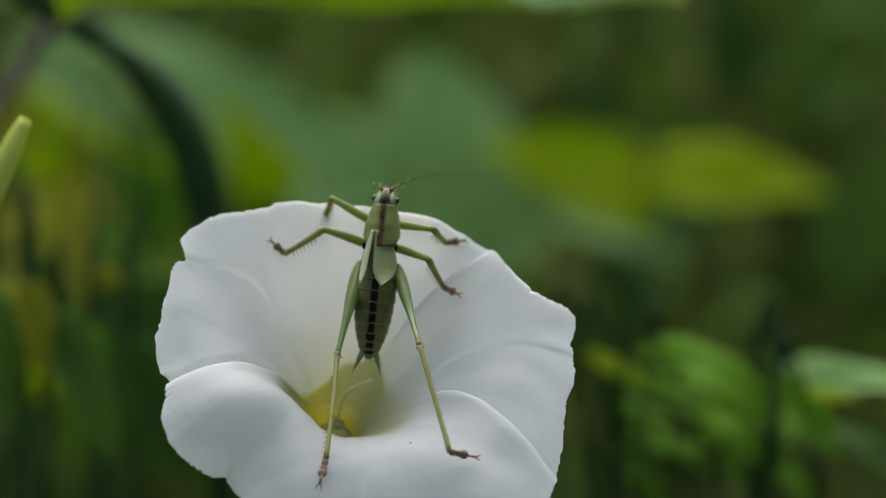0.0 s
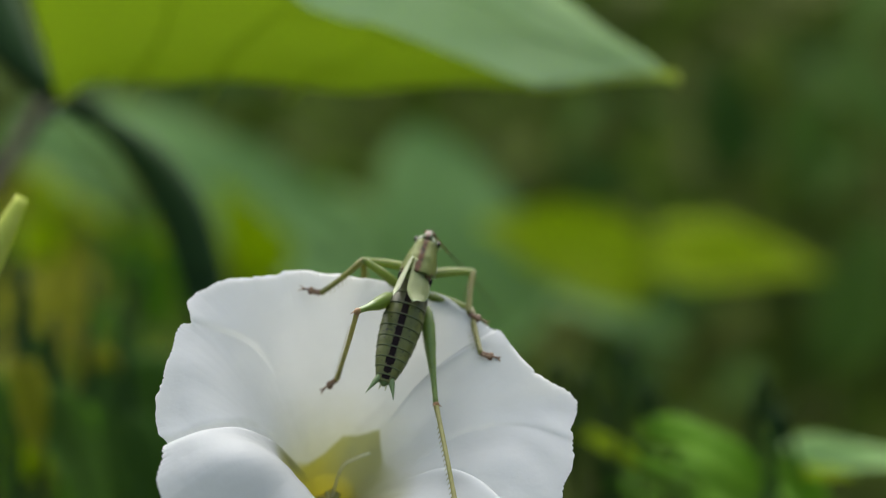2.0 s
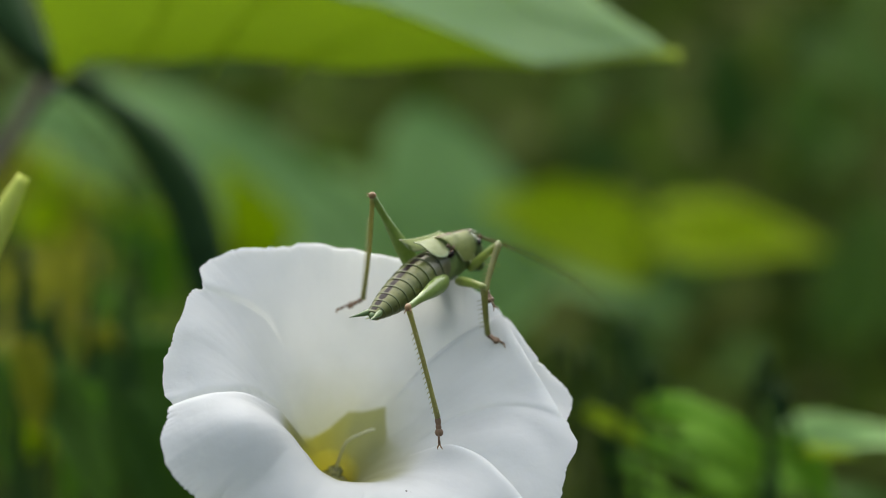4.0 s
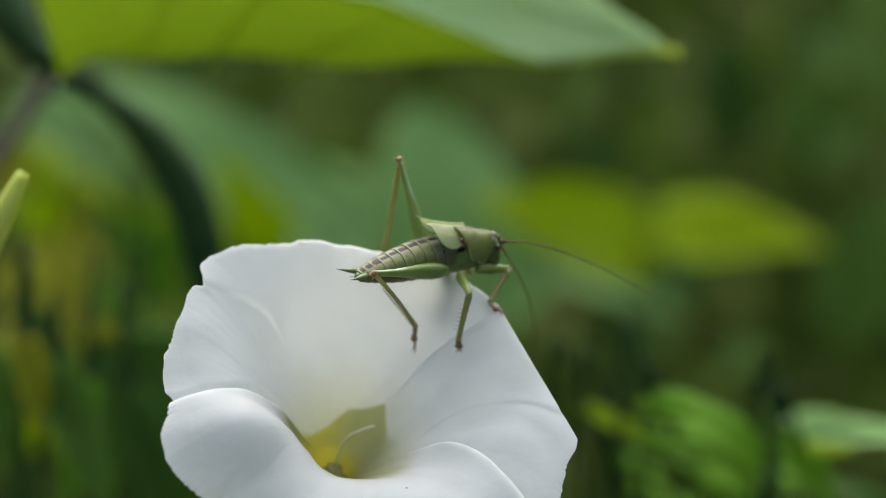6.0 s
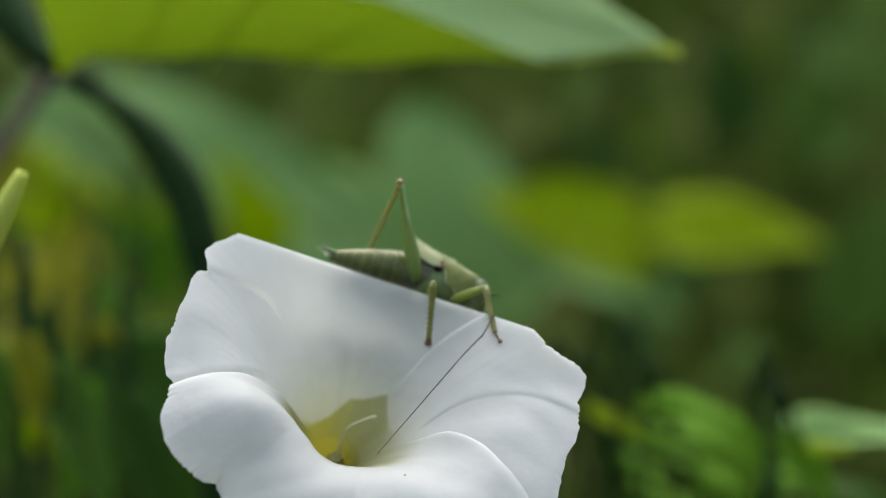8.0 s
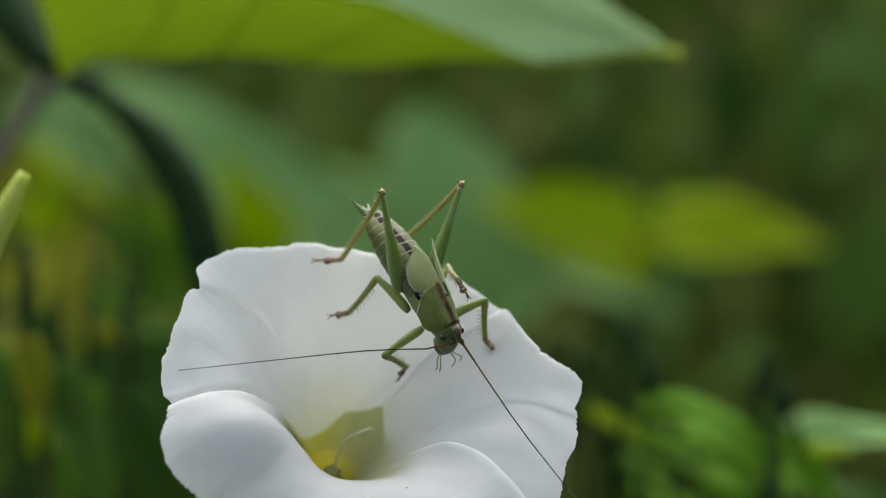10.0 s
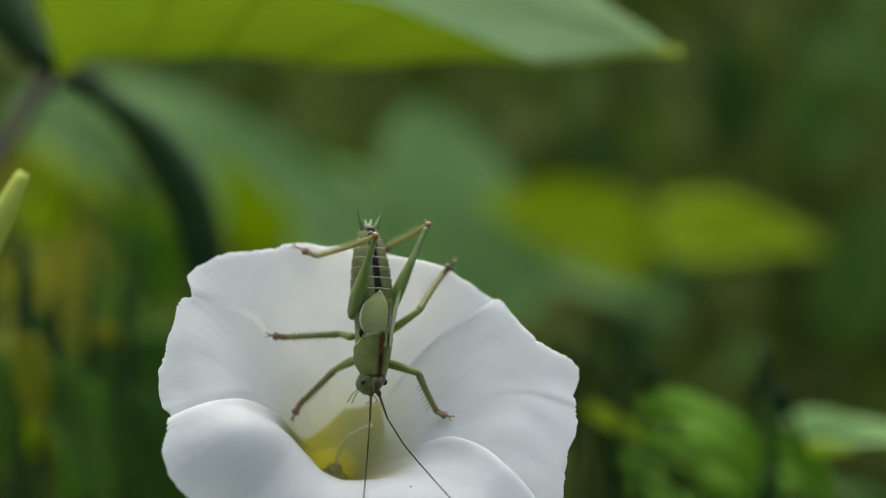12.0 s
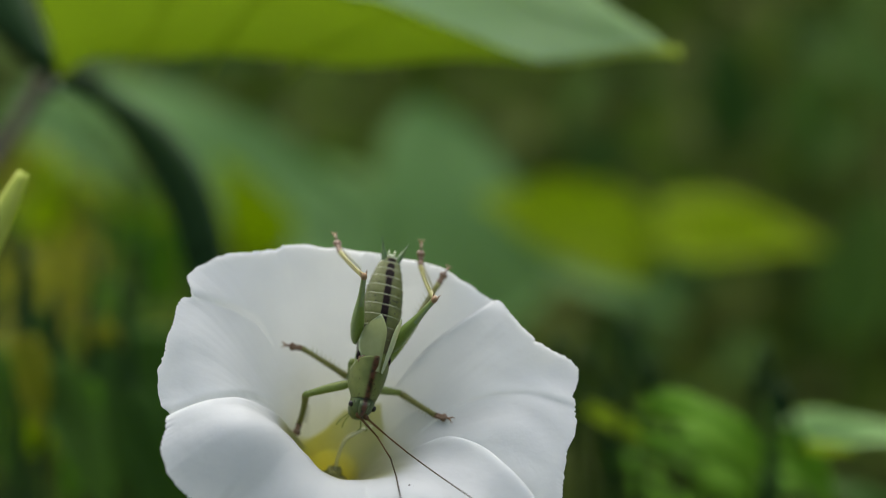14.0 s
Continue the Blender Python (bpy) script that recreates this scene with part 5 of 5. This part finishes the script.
    yield stance(7.80, (-2.9, 21.0, -5.5), (0.932, 0.208, -0.296), (0.252, 0.212, 0.944),
           [(-4.8, 22.2, -13.8), (1.9, 26.3, -13.8), (2.7, 27.6, -16.0),
            (-2.5, 20.2, -15.6), (-6.5, 27.4, -12.3), (-5.7, 28.7, -14.6),
            (1.3, 27.4, -20.0), (-13.4, 23.8, -9.7), (-12.4, 25.5, -12.7),
            (7.1, 15.6, -6.4), (8.3, 12.8, -13.6), (10.2, 11.3, -15.9),
            (-1.8, 11.2, -6.4), (-2.3, 14.5, -14.6), (-2.5, 17.6, -16.0),
            (-5.9, 15.7, 10.1), (-13.0, 28.4, -0.9), (-17.3, 28.4, -2.6)],
           [(10.4, 17.3, -7.6), (13.7, 11.3, -5.7), (18.5, 5.3, -5.1)],
           [(7.6, 14.7, -7.9), (9.8, 47.3, -8.9), (11.6, 59.3, -9.6)])
    yield stance(8.00, (-2.8, 22.5, -5.4), (0.964, 0.000, -0.265), (0.261, 0.174, 0.949),
           [(-4.1, 23.9, -13.8), (3.3, 26.5, -13.6), (4.3, 27.5, -15.8),
            (-2.2, 21.5, -15.5), (-4.7, 29.3, -12.4), (-3.6, 30.4, -14.7),
            (3.1, 27.6, -19.8), (-12.3, 27.4, -10.0), (-10.9, 28.8, -13.0),
            (6.8, 15.9, -6.3), (8.3, 12.8, -13.3), (9.9, 11.2, -15.8),
            (-1.4, 12.6, -5.6), (-2.1, 14.6, -14.1), (-2.3, 17.5, -15.7),
            (-6.6, 18.9, 10.4), (-13.3, 30.1, -2.5), (-17.8, 30.1, -3.1)],
           [(7.8, 12.1, -11.5), (4.5, 10.7, -15.0), (-1.5, 4.7, -21.5)],
           [(8.0, 14.7, -7.4), (10.3, 46.7, -8.4), (12.0, 58.7, -9.1)])
    yield stance(8.20, (-2.6, 21.0, -5.0), (0.971, 0.000, -0.241), (0.241, 0.000, 0.971),
           [(-3.7, 23.9, -13.1), (3.8, 26.0, -12.3), (5.0, 27.4, -14.3),
            (-1.9, 21.6, -15.1), (-4.1, 29.0, -10.8), (-2.9, 30.4, -12.8),
            (3.8, 28.2, -18.3), (-11.9, 27.0, -8.9), (-10.2, 28.8, -11.6),
            (7.2, 15.2, -6.0), (8.5, 12.6, -13.3), (10.1, 11.1, -15.9),
            (-1.5, 11.4, -5.9), (-1.7, 14.3, -14.2), (-1.9, 17.4, -15.7),
            (-6.0, 17.1, 10.3), (-13.0, 28.7, -2.0), (-17.5, 28.7, -3.0)],
           [(10.2, 11.3, -10.6), (9.2, 9.0, -15.7), (5.7, 3.0, -28.1)],
           [(8.9, 33.0, -7.3), (10.6, 45.0, -7.7), (12.4, 57.0, -8.4)])
    yield stance(9.20, (-1.2, 11.0, -6.5), (0.673, -0.372, -0.639), (0.320, -0.633, 0.705),
           [(8.7, 13.2, -6.9), (5.7, 14.9, -13.9), (7.2, 16.3, -15.7),
            (5.8, 14.1, -3.0), (2.2, 20.2, -8.2), (3.7, 21.6, -10.0),
            (9.6, 16.5, 6.7), (-4.5, 21.8, -3.7), (-2.5, 23.7, -6.1),
            (-1.9, 2.4, -11.8), (-0.9, 8.1, -17.0), (-1.3, 7.6, -19.6),
            (-4.7, 3.5, -7.8), (-8.5, 9.4, -13.1), (-8.8, 8.9, -15.8),
            (-10.4, -3.8, -2.5), (-12.5, 13.7, -7.4), (-13.0, 13.0, -10.9)],
           [(4.7, 5.3, -17.1), (-0.4, 3.9, -20.4), (-8.0, 2.6, -23.7)],
           [(8.1, 4.6, -15.3), (11.5, 2.6, -20.3), (14.8, 0.6, -26.9)])
    yield stance(10.30, (-4.5, 6.0, -6.2), (0.457, -0.328, -0.827), (0.310, -0.813, 0.493),
           [(5.8, 7.5, -8.4), (6.7, 12.6, -14.2), (9.1, 11.1, -16.0),
            (1.5, 9.5, -1.3), (2.2, 0.9, -3.3), (3.5, 0.9, -6.4),
            (-0.7, 4.3, 10.8), (-6.6, 20.1, 3.8), (-9.0, 20.1, -0.1),
            (-9.4, 8.3, -16.2), (-7.8, 15.4, -18.8), (-9.4, 18.1, -20.1),
            (-10.7, 12.4, -6.5), (-17.4, 17.7, -8.7), (-20.7, 16.8, -8.4),
            (-7.3, 4.0, 9.4), (-17.4, 16.5, 0.7), (-21.9, 16.9, 1.6)],
           [(-3.8, 0.2, -13.9), (-15.5, -1.5, -13.0), (-39.3, -3.1, -14.4)],
           [(6.2, -0.1, -21.6), (12.0, -2.1, -29.8), (18.5, -4.1, -37.0)])
    yield stance(10.50, (-6.7, 6.3, -6.0), (0.331, -0.407, -0.851), (0.279, -0.820, 0.501),
           [(3.0, 8.1, -8.8), (5.4, 13.2, -14.2), (8.0, 11.6, -15.7),
            (0.2, 7.8, -1.6), (0.8, 16.4, -3.5), (1.8, 16.4, -6.7),
            (-0.9, 3.7, 10.5), (-7.3, 19.7, 4.3), (-9.3, 19.7, 0.2),
            (-10.4, 12.2, -14.1), (-11.7, 17.8, -19.3), (-12.2, 19.6, -22.2),
            (-13.7, 11.0, -4.1), (-17.0, 17.8, -8.6), (-20.3, 16.9, -8.9),
            (-8.6, 3.8, 9.3), (-18.3, 16.4, 0.3), (-22.5, 16.4, 2.1)],
           [(-12.2, -0.4, -16.5), (-25.5, -2.1, -17.7), (-39.7, -3.8, -19.0)],
           [(0.3, -0.8, -19.8), (5.3, -2.8, -27.2), (11.5, -4.8, -34.9)])
    yield stance(10.60, (-6.6, 6.2, -6.0), (0.331, -0.408, -0.851), (0.279, -0.820, 0.501),
           [(3.1, 8.0, -8.8), (5.5, 13.1, -14.2), (8.1, 11.5, -15.7),
            (0.3, 7.8, -1.6), (0.9, 16.3, -3.5), (1.9, 16.3, -6.7),
            (-0.8, 3.7, 10.5), (-7.2, 19.6, 4.3), (-9.3, 19.6, 0.2),
            (-12.7, 10.3, -13.8), (-15.5, 16.0, -18.4), (-18.0, 17.8, -19.9),
            (-13.7, 11.0, -4.1), (-17.0, 17.8, -8.7), (-20.3, 16.9, -8.9),
            (-8.6, 3.8, 9.3), (-18.2, 16.4, 0.2), (-22.5, 16.4, 2.1)],
           [(-12.2, -0.4, -11.9), (-19.6, -2.1, -9.8), (-32.7, -3.8, -6.9)],
           [(0.4, -0.8, -19.9), (5.4, -2.8, -27.2), (11.5, -4.8, -34.9)])
    yield stance(11.00, (-7.2, 10.3, -6.8), (0.336, -0.300, -0.893), (0.360, -0.836, 0.416),
           [(1.7, 9.0, -8.8), (5.4, 13.0, -14.3), (8.0, 11.4, -15.7),
            (-1.0, 12.2, -2.2), (0.0, 20.9, -3.6), (1.1, 20.9, -6.8),
            (-2.6, 7.4, 9.8), (-7.7, 23.9, 3.8), (-9.6, 23.9, -0.4),
            (-15.1, 12.3, -13.6), (-20.4, 16.0, -18.0), (-23.2, 16.1, -19.9),
            (-13.4, 5.4, -7.3), (-18.2, 12.5, -9.3), (-19.9, 15.4, -9.5),
            (-9.0, 3.2, 7.1), (-18.9, 16.6, -0.5), (-23.0, 16.2, 1.5)],
           [(-12.2, 4.7, -17.7), (-23.7, -1.0, -19.9), (-37.7, -14.0, -23.7)],
           [(-1.1, 4.4, -22.0), (2.3, 1.1, -29.3), (5.7, -6.2, -36.1)])
    yield stance(11.50, (-10.7, 6.8, -9.0), (0.070, -0.000, -0.998), (0.408, -0.913, 0.028),
           [(-2.5, 9.1, -15.0), (0.8, 12.3, -21.3), (3.4, 10.4, -22.4),
            (-2.8, 9.1, -7.1), (-0.4, 16.9, -3.8), (1.8, 17.5, -1.4),
            (-2.9, 3.2, 6.3), (-8.4, 20.0, 1.5), (-10.5, 20.0, -2.5),
            (-17.0, 14.8, -13.4), (-22.1, 16.9, -18.9), (-24.6, 15.3, -20.4),
            (-15.8, 16.2, -10.1), (-24.6, 15.0, -10.2), (-27.6, 13.7, -9.3),
            (-10.2, -1.0, 5.1), (-19.6, 13.6, -0.7), (-23.1, 16.1, 0.9)],
           [(-12.2, 4.3, -22.8), (-16.3, 2.6, -29.5), (-21.4, -9.2, -36.4)],
           [(-7.9, 3.9, -24.5), (-4.5, 1.9, -30.3), (-0.7, -8.2, -35.7)])
    yield stance(12.00, (-11.1, 9.0, -11.8), (0.033, -0.216, -0.976), (0.395, -0.894, 0.211),
           [(-3.0, 7.2, -19.0), (-1.0, 11.7, -25.1), (1.4, 9.6, -26.1),
            (-3.0, 10.4, -9.3), (-0.1, 16.9, -4.1), (2.1, 17.5, -1.5),
            (-2.3, 10.9, 3.9), (-8.7, 27.7, 0.6), (-11.5, 27.7, -3.0),
            (-16.9, 15.6, -18.8), (-22.4, 16.6, -24.3), (-23.8, 14.9, -26.9),
            (-16.3, 17.8, -13.4), (-24.7, 15.2, -13.8), (-27.6, 13.5, -13.4),
            (-9.9, -0.2, 1.0), (-19.6, 15.1, -1.1), (-23.7, 16.6, 0.5)],
           [(-11.0, 4.2, -25.5), (-11.3, 2.5, -30.4), (-11.5, -7.9, -36.6)],
           [(-8.0, 3.9, -26.3), (-5.0, 1.9, -30.3), (0.9, -7.9, -35.8)])
    yield stance(12.50, (-11.3, 9.3, -14.2), (0.027, -0.278, -0.960), (0.292, -0.917, 0.273),
           [(-4.1, 5.0, -20.0), (-1.3, 10.2, -25.0), (1.7, 10.2, -26.6),
            (-3.8, 11.7, -10.7), (-0.6, 16.8, -4.3), (1.1, 17.5, -1.4),
            (-3.9, 4.5, 0.9), (-9.9, 21.7, 0.7), (-13.0, 21.7, -2.7),
            (-18.9, 12.0, -23.3), (-17.3, 19.5, -24.9), (-19.2, 19.7, -27.8),
            (-16.8, 18.0, -16.6), (-24.8, 15.3, -13.8), (-27.7, 13.9, -13.0),
            (-12.0, -2.5, -4.1), (-20.2, 13.6, -1.6), (-23.2, 16.4, 0.6)],
           [(-10.6, 3.9, -27.1), (-11.0, 2.2, -30.3), (-11.2, -8.0, -36.1)],
           [(-6.8, 3.5, -27.9), (-3.8, 1.5, -31.5), (1.2, -8.2, -36.1)])
    yield stance(13.00, (-11.2, 9.5, -16.1), (-0.020, -0.348, -0.937), (0.279, -0.903, 0.329),
           [(-6.4, 16.3, -22.1), (-1.2, 11.7, -25.7), (1.3, 9.6, -26.4),
            (-4.8, 13.1, -12.3), (-1.3, 16.3, -4.9), (0.6, 17.6, -2.4),
            (-3.2, -0.8, -5.5), (-3.2, 16.6, 0.1), (-1.7, 16.6, 4.4),
            (-19.7, 12.2, -23.5), (-16.9, 19.4, -24.4), (-18.2, 19.8, -27.5),
            (-16.1, 18.1, -20.2), (-21.3, 12.0, -16.5), (-22.8, 15.1, -16.6),
            (-13.4, -2.4, -6.1), (-20.7, 13.5, -0.8), (-23.4, 16.7, 1.1)],
           [(-11.0, 3.4, -27.9), (-10.0, 1.7, -30.3), (-9.5, -5.8, -34.4)],
           [(-8.0, 3.0, -29.2), (-5.4, 1.0, -31.1), (0.5, -6.0, -34.4)])
    yield stance(13.50, (-10.8, 9.4, -16.0), (-0.141, -0.396, -0.907), (0.275, -0.896, 0.348),
           [(-7.0, 16.0, -22.9), (-1.4, 11.0, -25.2), (1.4, 9.7, -26.6),
            (-4.7, 13.0, -12.5), (-1.2, 16.1, -5.0), (0.5, 17.6, -2.5),
            (-0.6, -0.6, -7.0), (-3.7, 16.9, -3.0), (-4.7, 19.0, 1.0),
            (-19.7, 12.2, -23.4), (-17.2, 19.5, -24.7), (-18.5, 19.7, -27.8),
            (-15.2, 17.8, -21.0), (-22.1, 16.7, -15.7), (-25.2, 15.3, -15.0),
            (-13.1, -2.7, -6.2), (-16.4, 14.5, -0.8), (-17.4, 14.5, 3.7)],
           [(-10.9, 2.9, -27.9), (-10.3, 1.2, -30.3), (-9.2, -5.9, -34.4)],
           [(-8.8, 2.5, -28.7), (-6.2, 0.5, -31.4), (-0.3, -8.2, -35.8)])
    yield stance(14.00, (-10.9, 9.5, -15.9), (-0.177, -0.320, -0.931), (0.269, -0.925, 0.267),
           [(-6.8, 16.3, -22.6), (-1.2, 11.8, -25.7), (1.5, 9.8, -26.3),
            (-4.5, 13.0, -12.5), (-0.6, 16.0, -5.3), (1.0, 17.4, -2.6),
            (-0.9, -0.7, -6.8), (-3.5, 17.0, -2.8), (-3.5, 19.1, 1.3),
            (-20.8, 10.2, -22.4), (-22.5, 16.1, -27.2), (-23.4, 15.0, -30.3),
            (-15.0, 18.2, -20.5), (-22.1, 16.5, -15.6), (-25.2, 15.2, -15.0),
            (-11.6, -1.9, -4.9), (-16.0, 15.4, -0.6), (-17.3, 18.6, 2.4)],
           [(-8.8, 3.7, -29.7), (-7.0, -1.6, -33.3), (-6.0, -8.9, -36.5)],
           [(-7.1, 3.3, -29.2), (-2.0, -1.4, -32.5), (4.4, -7.5, -36.2)])


def blend(a, b, f):
    mix = lambda P, Q: [p.lerp(q, f) for p, q in zip(P, Q)]
    return a[1].lerp(b[1], f), a[2].slerp(b[2], f), mix(a[3], b[3]), mix(a[4], b[4]), mix(a[5], b[5])


def rod(at, to, up):
    """The pose of a rod along +y from one point towards another."""
    y = (to - at).normalized()
    z = up - y * y.dot(up)
    z = z.normalized() if z.length > 1e-6 else y.orthogonal().normalized()
    return Matrix.Translation(at * MM) @ Matrix((y.cross(z), y, z)).transposed().to_4x4()


def bend(hip, ankle, knee, L1, L2):
    """Two rigid rods from hip to ankle; the knee goes where it comes nearest to the wished one."""
    d = ankle - hip
    n = d.normalized()
    D = min(max(d.length, abs(L1 - L2) + 0.3), (L1 + L2) * 0.995)
    x = (L1 * L1 - L2 * L2 + D * D) / (2 * D)
    r = math.sqrt(max(L1 * L1 - x * x, 1e-6))
    w = knee - hip
    w = (w - n * w.dot(n)).normalized()
    return hip + n * x + w * r, hip + n * D


def march(points, step, count):
    """Points at equal steps along a smooth line that goes straight on at its end."""
    path = smooth_path(points, 10)
    out, left, k, p = [path[0]], step, 1, path[0]
    while len(out) <= count:
        if k < len(path):
            seg = path[k] - p
            if seg.length >= left:
                p = p + seg.normalized() * left
                out.append(p)
                left = step
            else:
                left -= seg.length
                p = path[k]
                k += 1
        else:
            d = (out[-1] - out[-2]).normalized()
            out.append(out[-1] + d * step)
    return out


def key_cricket(cricket, legs, feelers):
    S = list(stances())
    body_rows, rows = [], {}
    times = sorted({round(k * 0.1, 2) for k in range(141)})
    for t in times:
        k = max(i for i in range(len(S)) if S[i][0] <= t + 1e-6)
        a, b = S[k], S[min(k + 1, len(S) - 1)]
        f = (t - a[0]) / (b[0] - a[0]) if b[0] > a[0] else 0
        at, turn, pts, right, left = blend(a, b, f)
        at_stage = at + STAGE
        M = Matrix.Translation(at_stage * MM) @ turn.to_matrix().to_4x4()
        body_rows.append((t, M))
        back = turn.inverted().to_matrix()
        local = lambda p: back @ (p - at)
        for i, key in enumerate(LEG_ORDER):
            knee, ankle, toe = (local(p) for p in pts[i * 3:i * 3 + 3])
            hx, hy, hz = HIPS[key[0]]
            hip = Vector((hx if key[1] == "R" else -hx, hy, hz))
            L1, L2, L3 = LENGTHS[key[0]]
            knee, end = bend(hip, ankle, knee, L1, L2)
            up = (knee - (hip + end) / 2).normalized()
            toe_way = toe - ankle
            femur, tibia, tarsus = legs[key]
            rows.setdefault(femur, []).append((t, rod(hip, knee, up)))
            rows.setdefault(tibia, []).append((t, rod(knee, end, up)))
            rows.setdefault(tarsus, []).append((t, rod(end, end + toe_way, Vector((0, 0, 1)) if abs(toe_way.normalized().z) < 0.95 else Vector((0, 1, 0)))))
        for key, line in (("R", right), ("L", left)):
            root = Vector((0.55 if key == "R" else -0.55, 10.2, 1.0))
            pts2 = march([root] + [local(p) for p in line], PIECE, PIECES)
            for i, piece in enumerate(feelers[key]):
                rows.setdefault(piece, []).append((t, rod(pts2[i], pts2[i + 1], Vector((0.1, 0.2, 1)))))
    walk(cricket, body_rows)
    for ob, r in rows.items():
        walk(ob, r)


build_distance()
build_plants()
flower, flap, side, corner = build_flower()
cricket, legs, feelers = build_cricket()


def motions():
    walk(flower, [
        (0.0, flower_pose(-2.20, -1.09, -1.81, 1.30, -0.58)),
        (0.5, flower_pose(-2.25, -1.55, -1.68, 1.35, -0.50)),
        (1.0, flower_pose(-1.35, -0.75, -1.24, 1.50, -0.80)),
        (1.5, flower_pose(-1.10, -0.85, -1.14, 1.26, -1.10)),
        (2.0, flower_pose(1.01, -0.24, -0.84, 1.17, -1.11)),
        (2.5, flower_pose(3.30, -0.04, -0.45, 0.60, -1.30)),
        (3.0, flower_pose(3.40, 0.20, 0.15, -0.80, -1.60)),
        (5.5, flower_pose(3.94, 0.83, 0.28, -1.26, -1.52)),
        (6.0, flower_pose(3.80, 0.67, 0.23, -1.28, -1.40)),
        (6.5, flower_pose(3.93, 0.52, 0.25, -1.20, -1.45)),
        (7.0, flower_pose(4.41, 1.05, 0.00, -1.60, -1.80)),
        (7.5, flower_pose(5.00, 0.80, 0.79, -2.08, -1.70)),
        (8.0, flower_pose(4.90, 0.95, 2.00, -2.60, -2.40)),
        (10.5, flower_pose(2.10, 0.10, -0.05, -1.60, -0.40)),
        (11.0, flower_pose(0.80, -0.10, -0.07, -0.20, -0.60)),
        (11.5, flower_pose(0.02, -0.34, 0.12, 0.10, -0.30)),
        (12.0, flower_pose(0.00, 0.00, 0.00, 0.00, 0.00)),
        (12.5, flower_pose(-0.35, -0.34, 0.11, -0.80, -0.15)),
        (13.0, flower_pose(-0.10, -0.15, 0.22, -1.10, 0.10)),
        (13.5, flower_pose(0.22, -0.30, 0.30, -0.90, -0.05)),
        (14.0, flower_pose(0.05, -0.15, 0.16, -1.20, -0.30))])
    folded = ((7.61, 0), (7.65, 50), (7.69, 95), (8.2, 100), (8.7, 86), (9.0, 22), (9.15, 0), (14.0, 0))
    trodden = ((0.0, 0), (3.2, 0), (4.4, 40), (5.3, 62), (5.6, 62), (6.0, 50), (6.3, 62), (6.5, 82), (6.8, 86), (7.2, 86), (7.35, 40), (7.5, 0), (14.0, 0))
    walk(flap, [(0.0, flap_pose(0))] + [(t, flap_pose(d)) for t, d in folded])
    walk(side, [(t, side_pose(d)) for t, d in trodden])
    walk(corner, [(t, side_pose(d)) for t, d in trodden if t < 7.6] + [(t, flap_pose(d)) for t, d in folded if t > 7.6])
    key_cricket(cricket, legs, feelers)


motions()
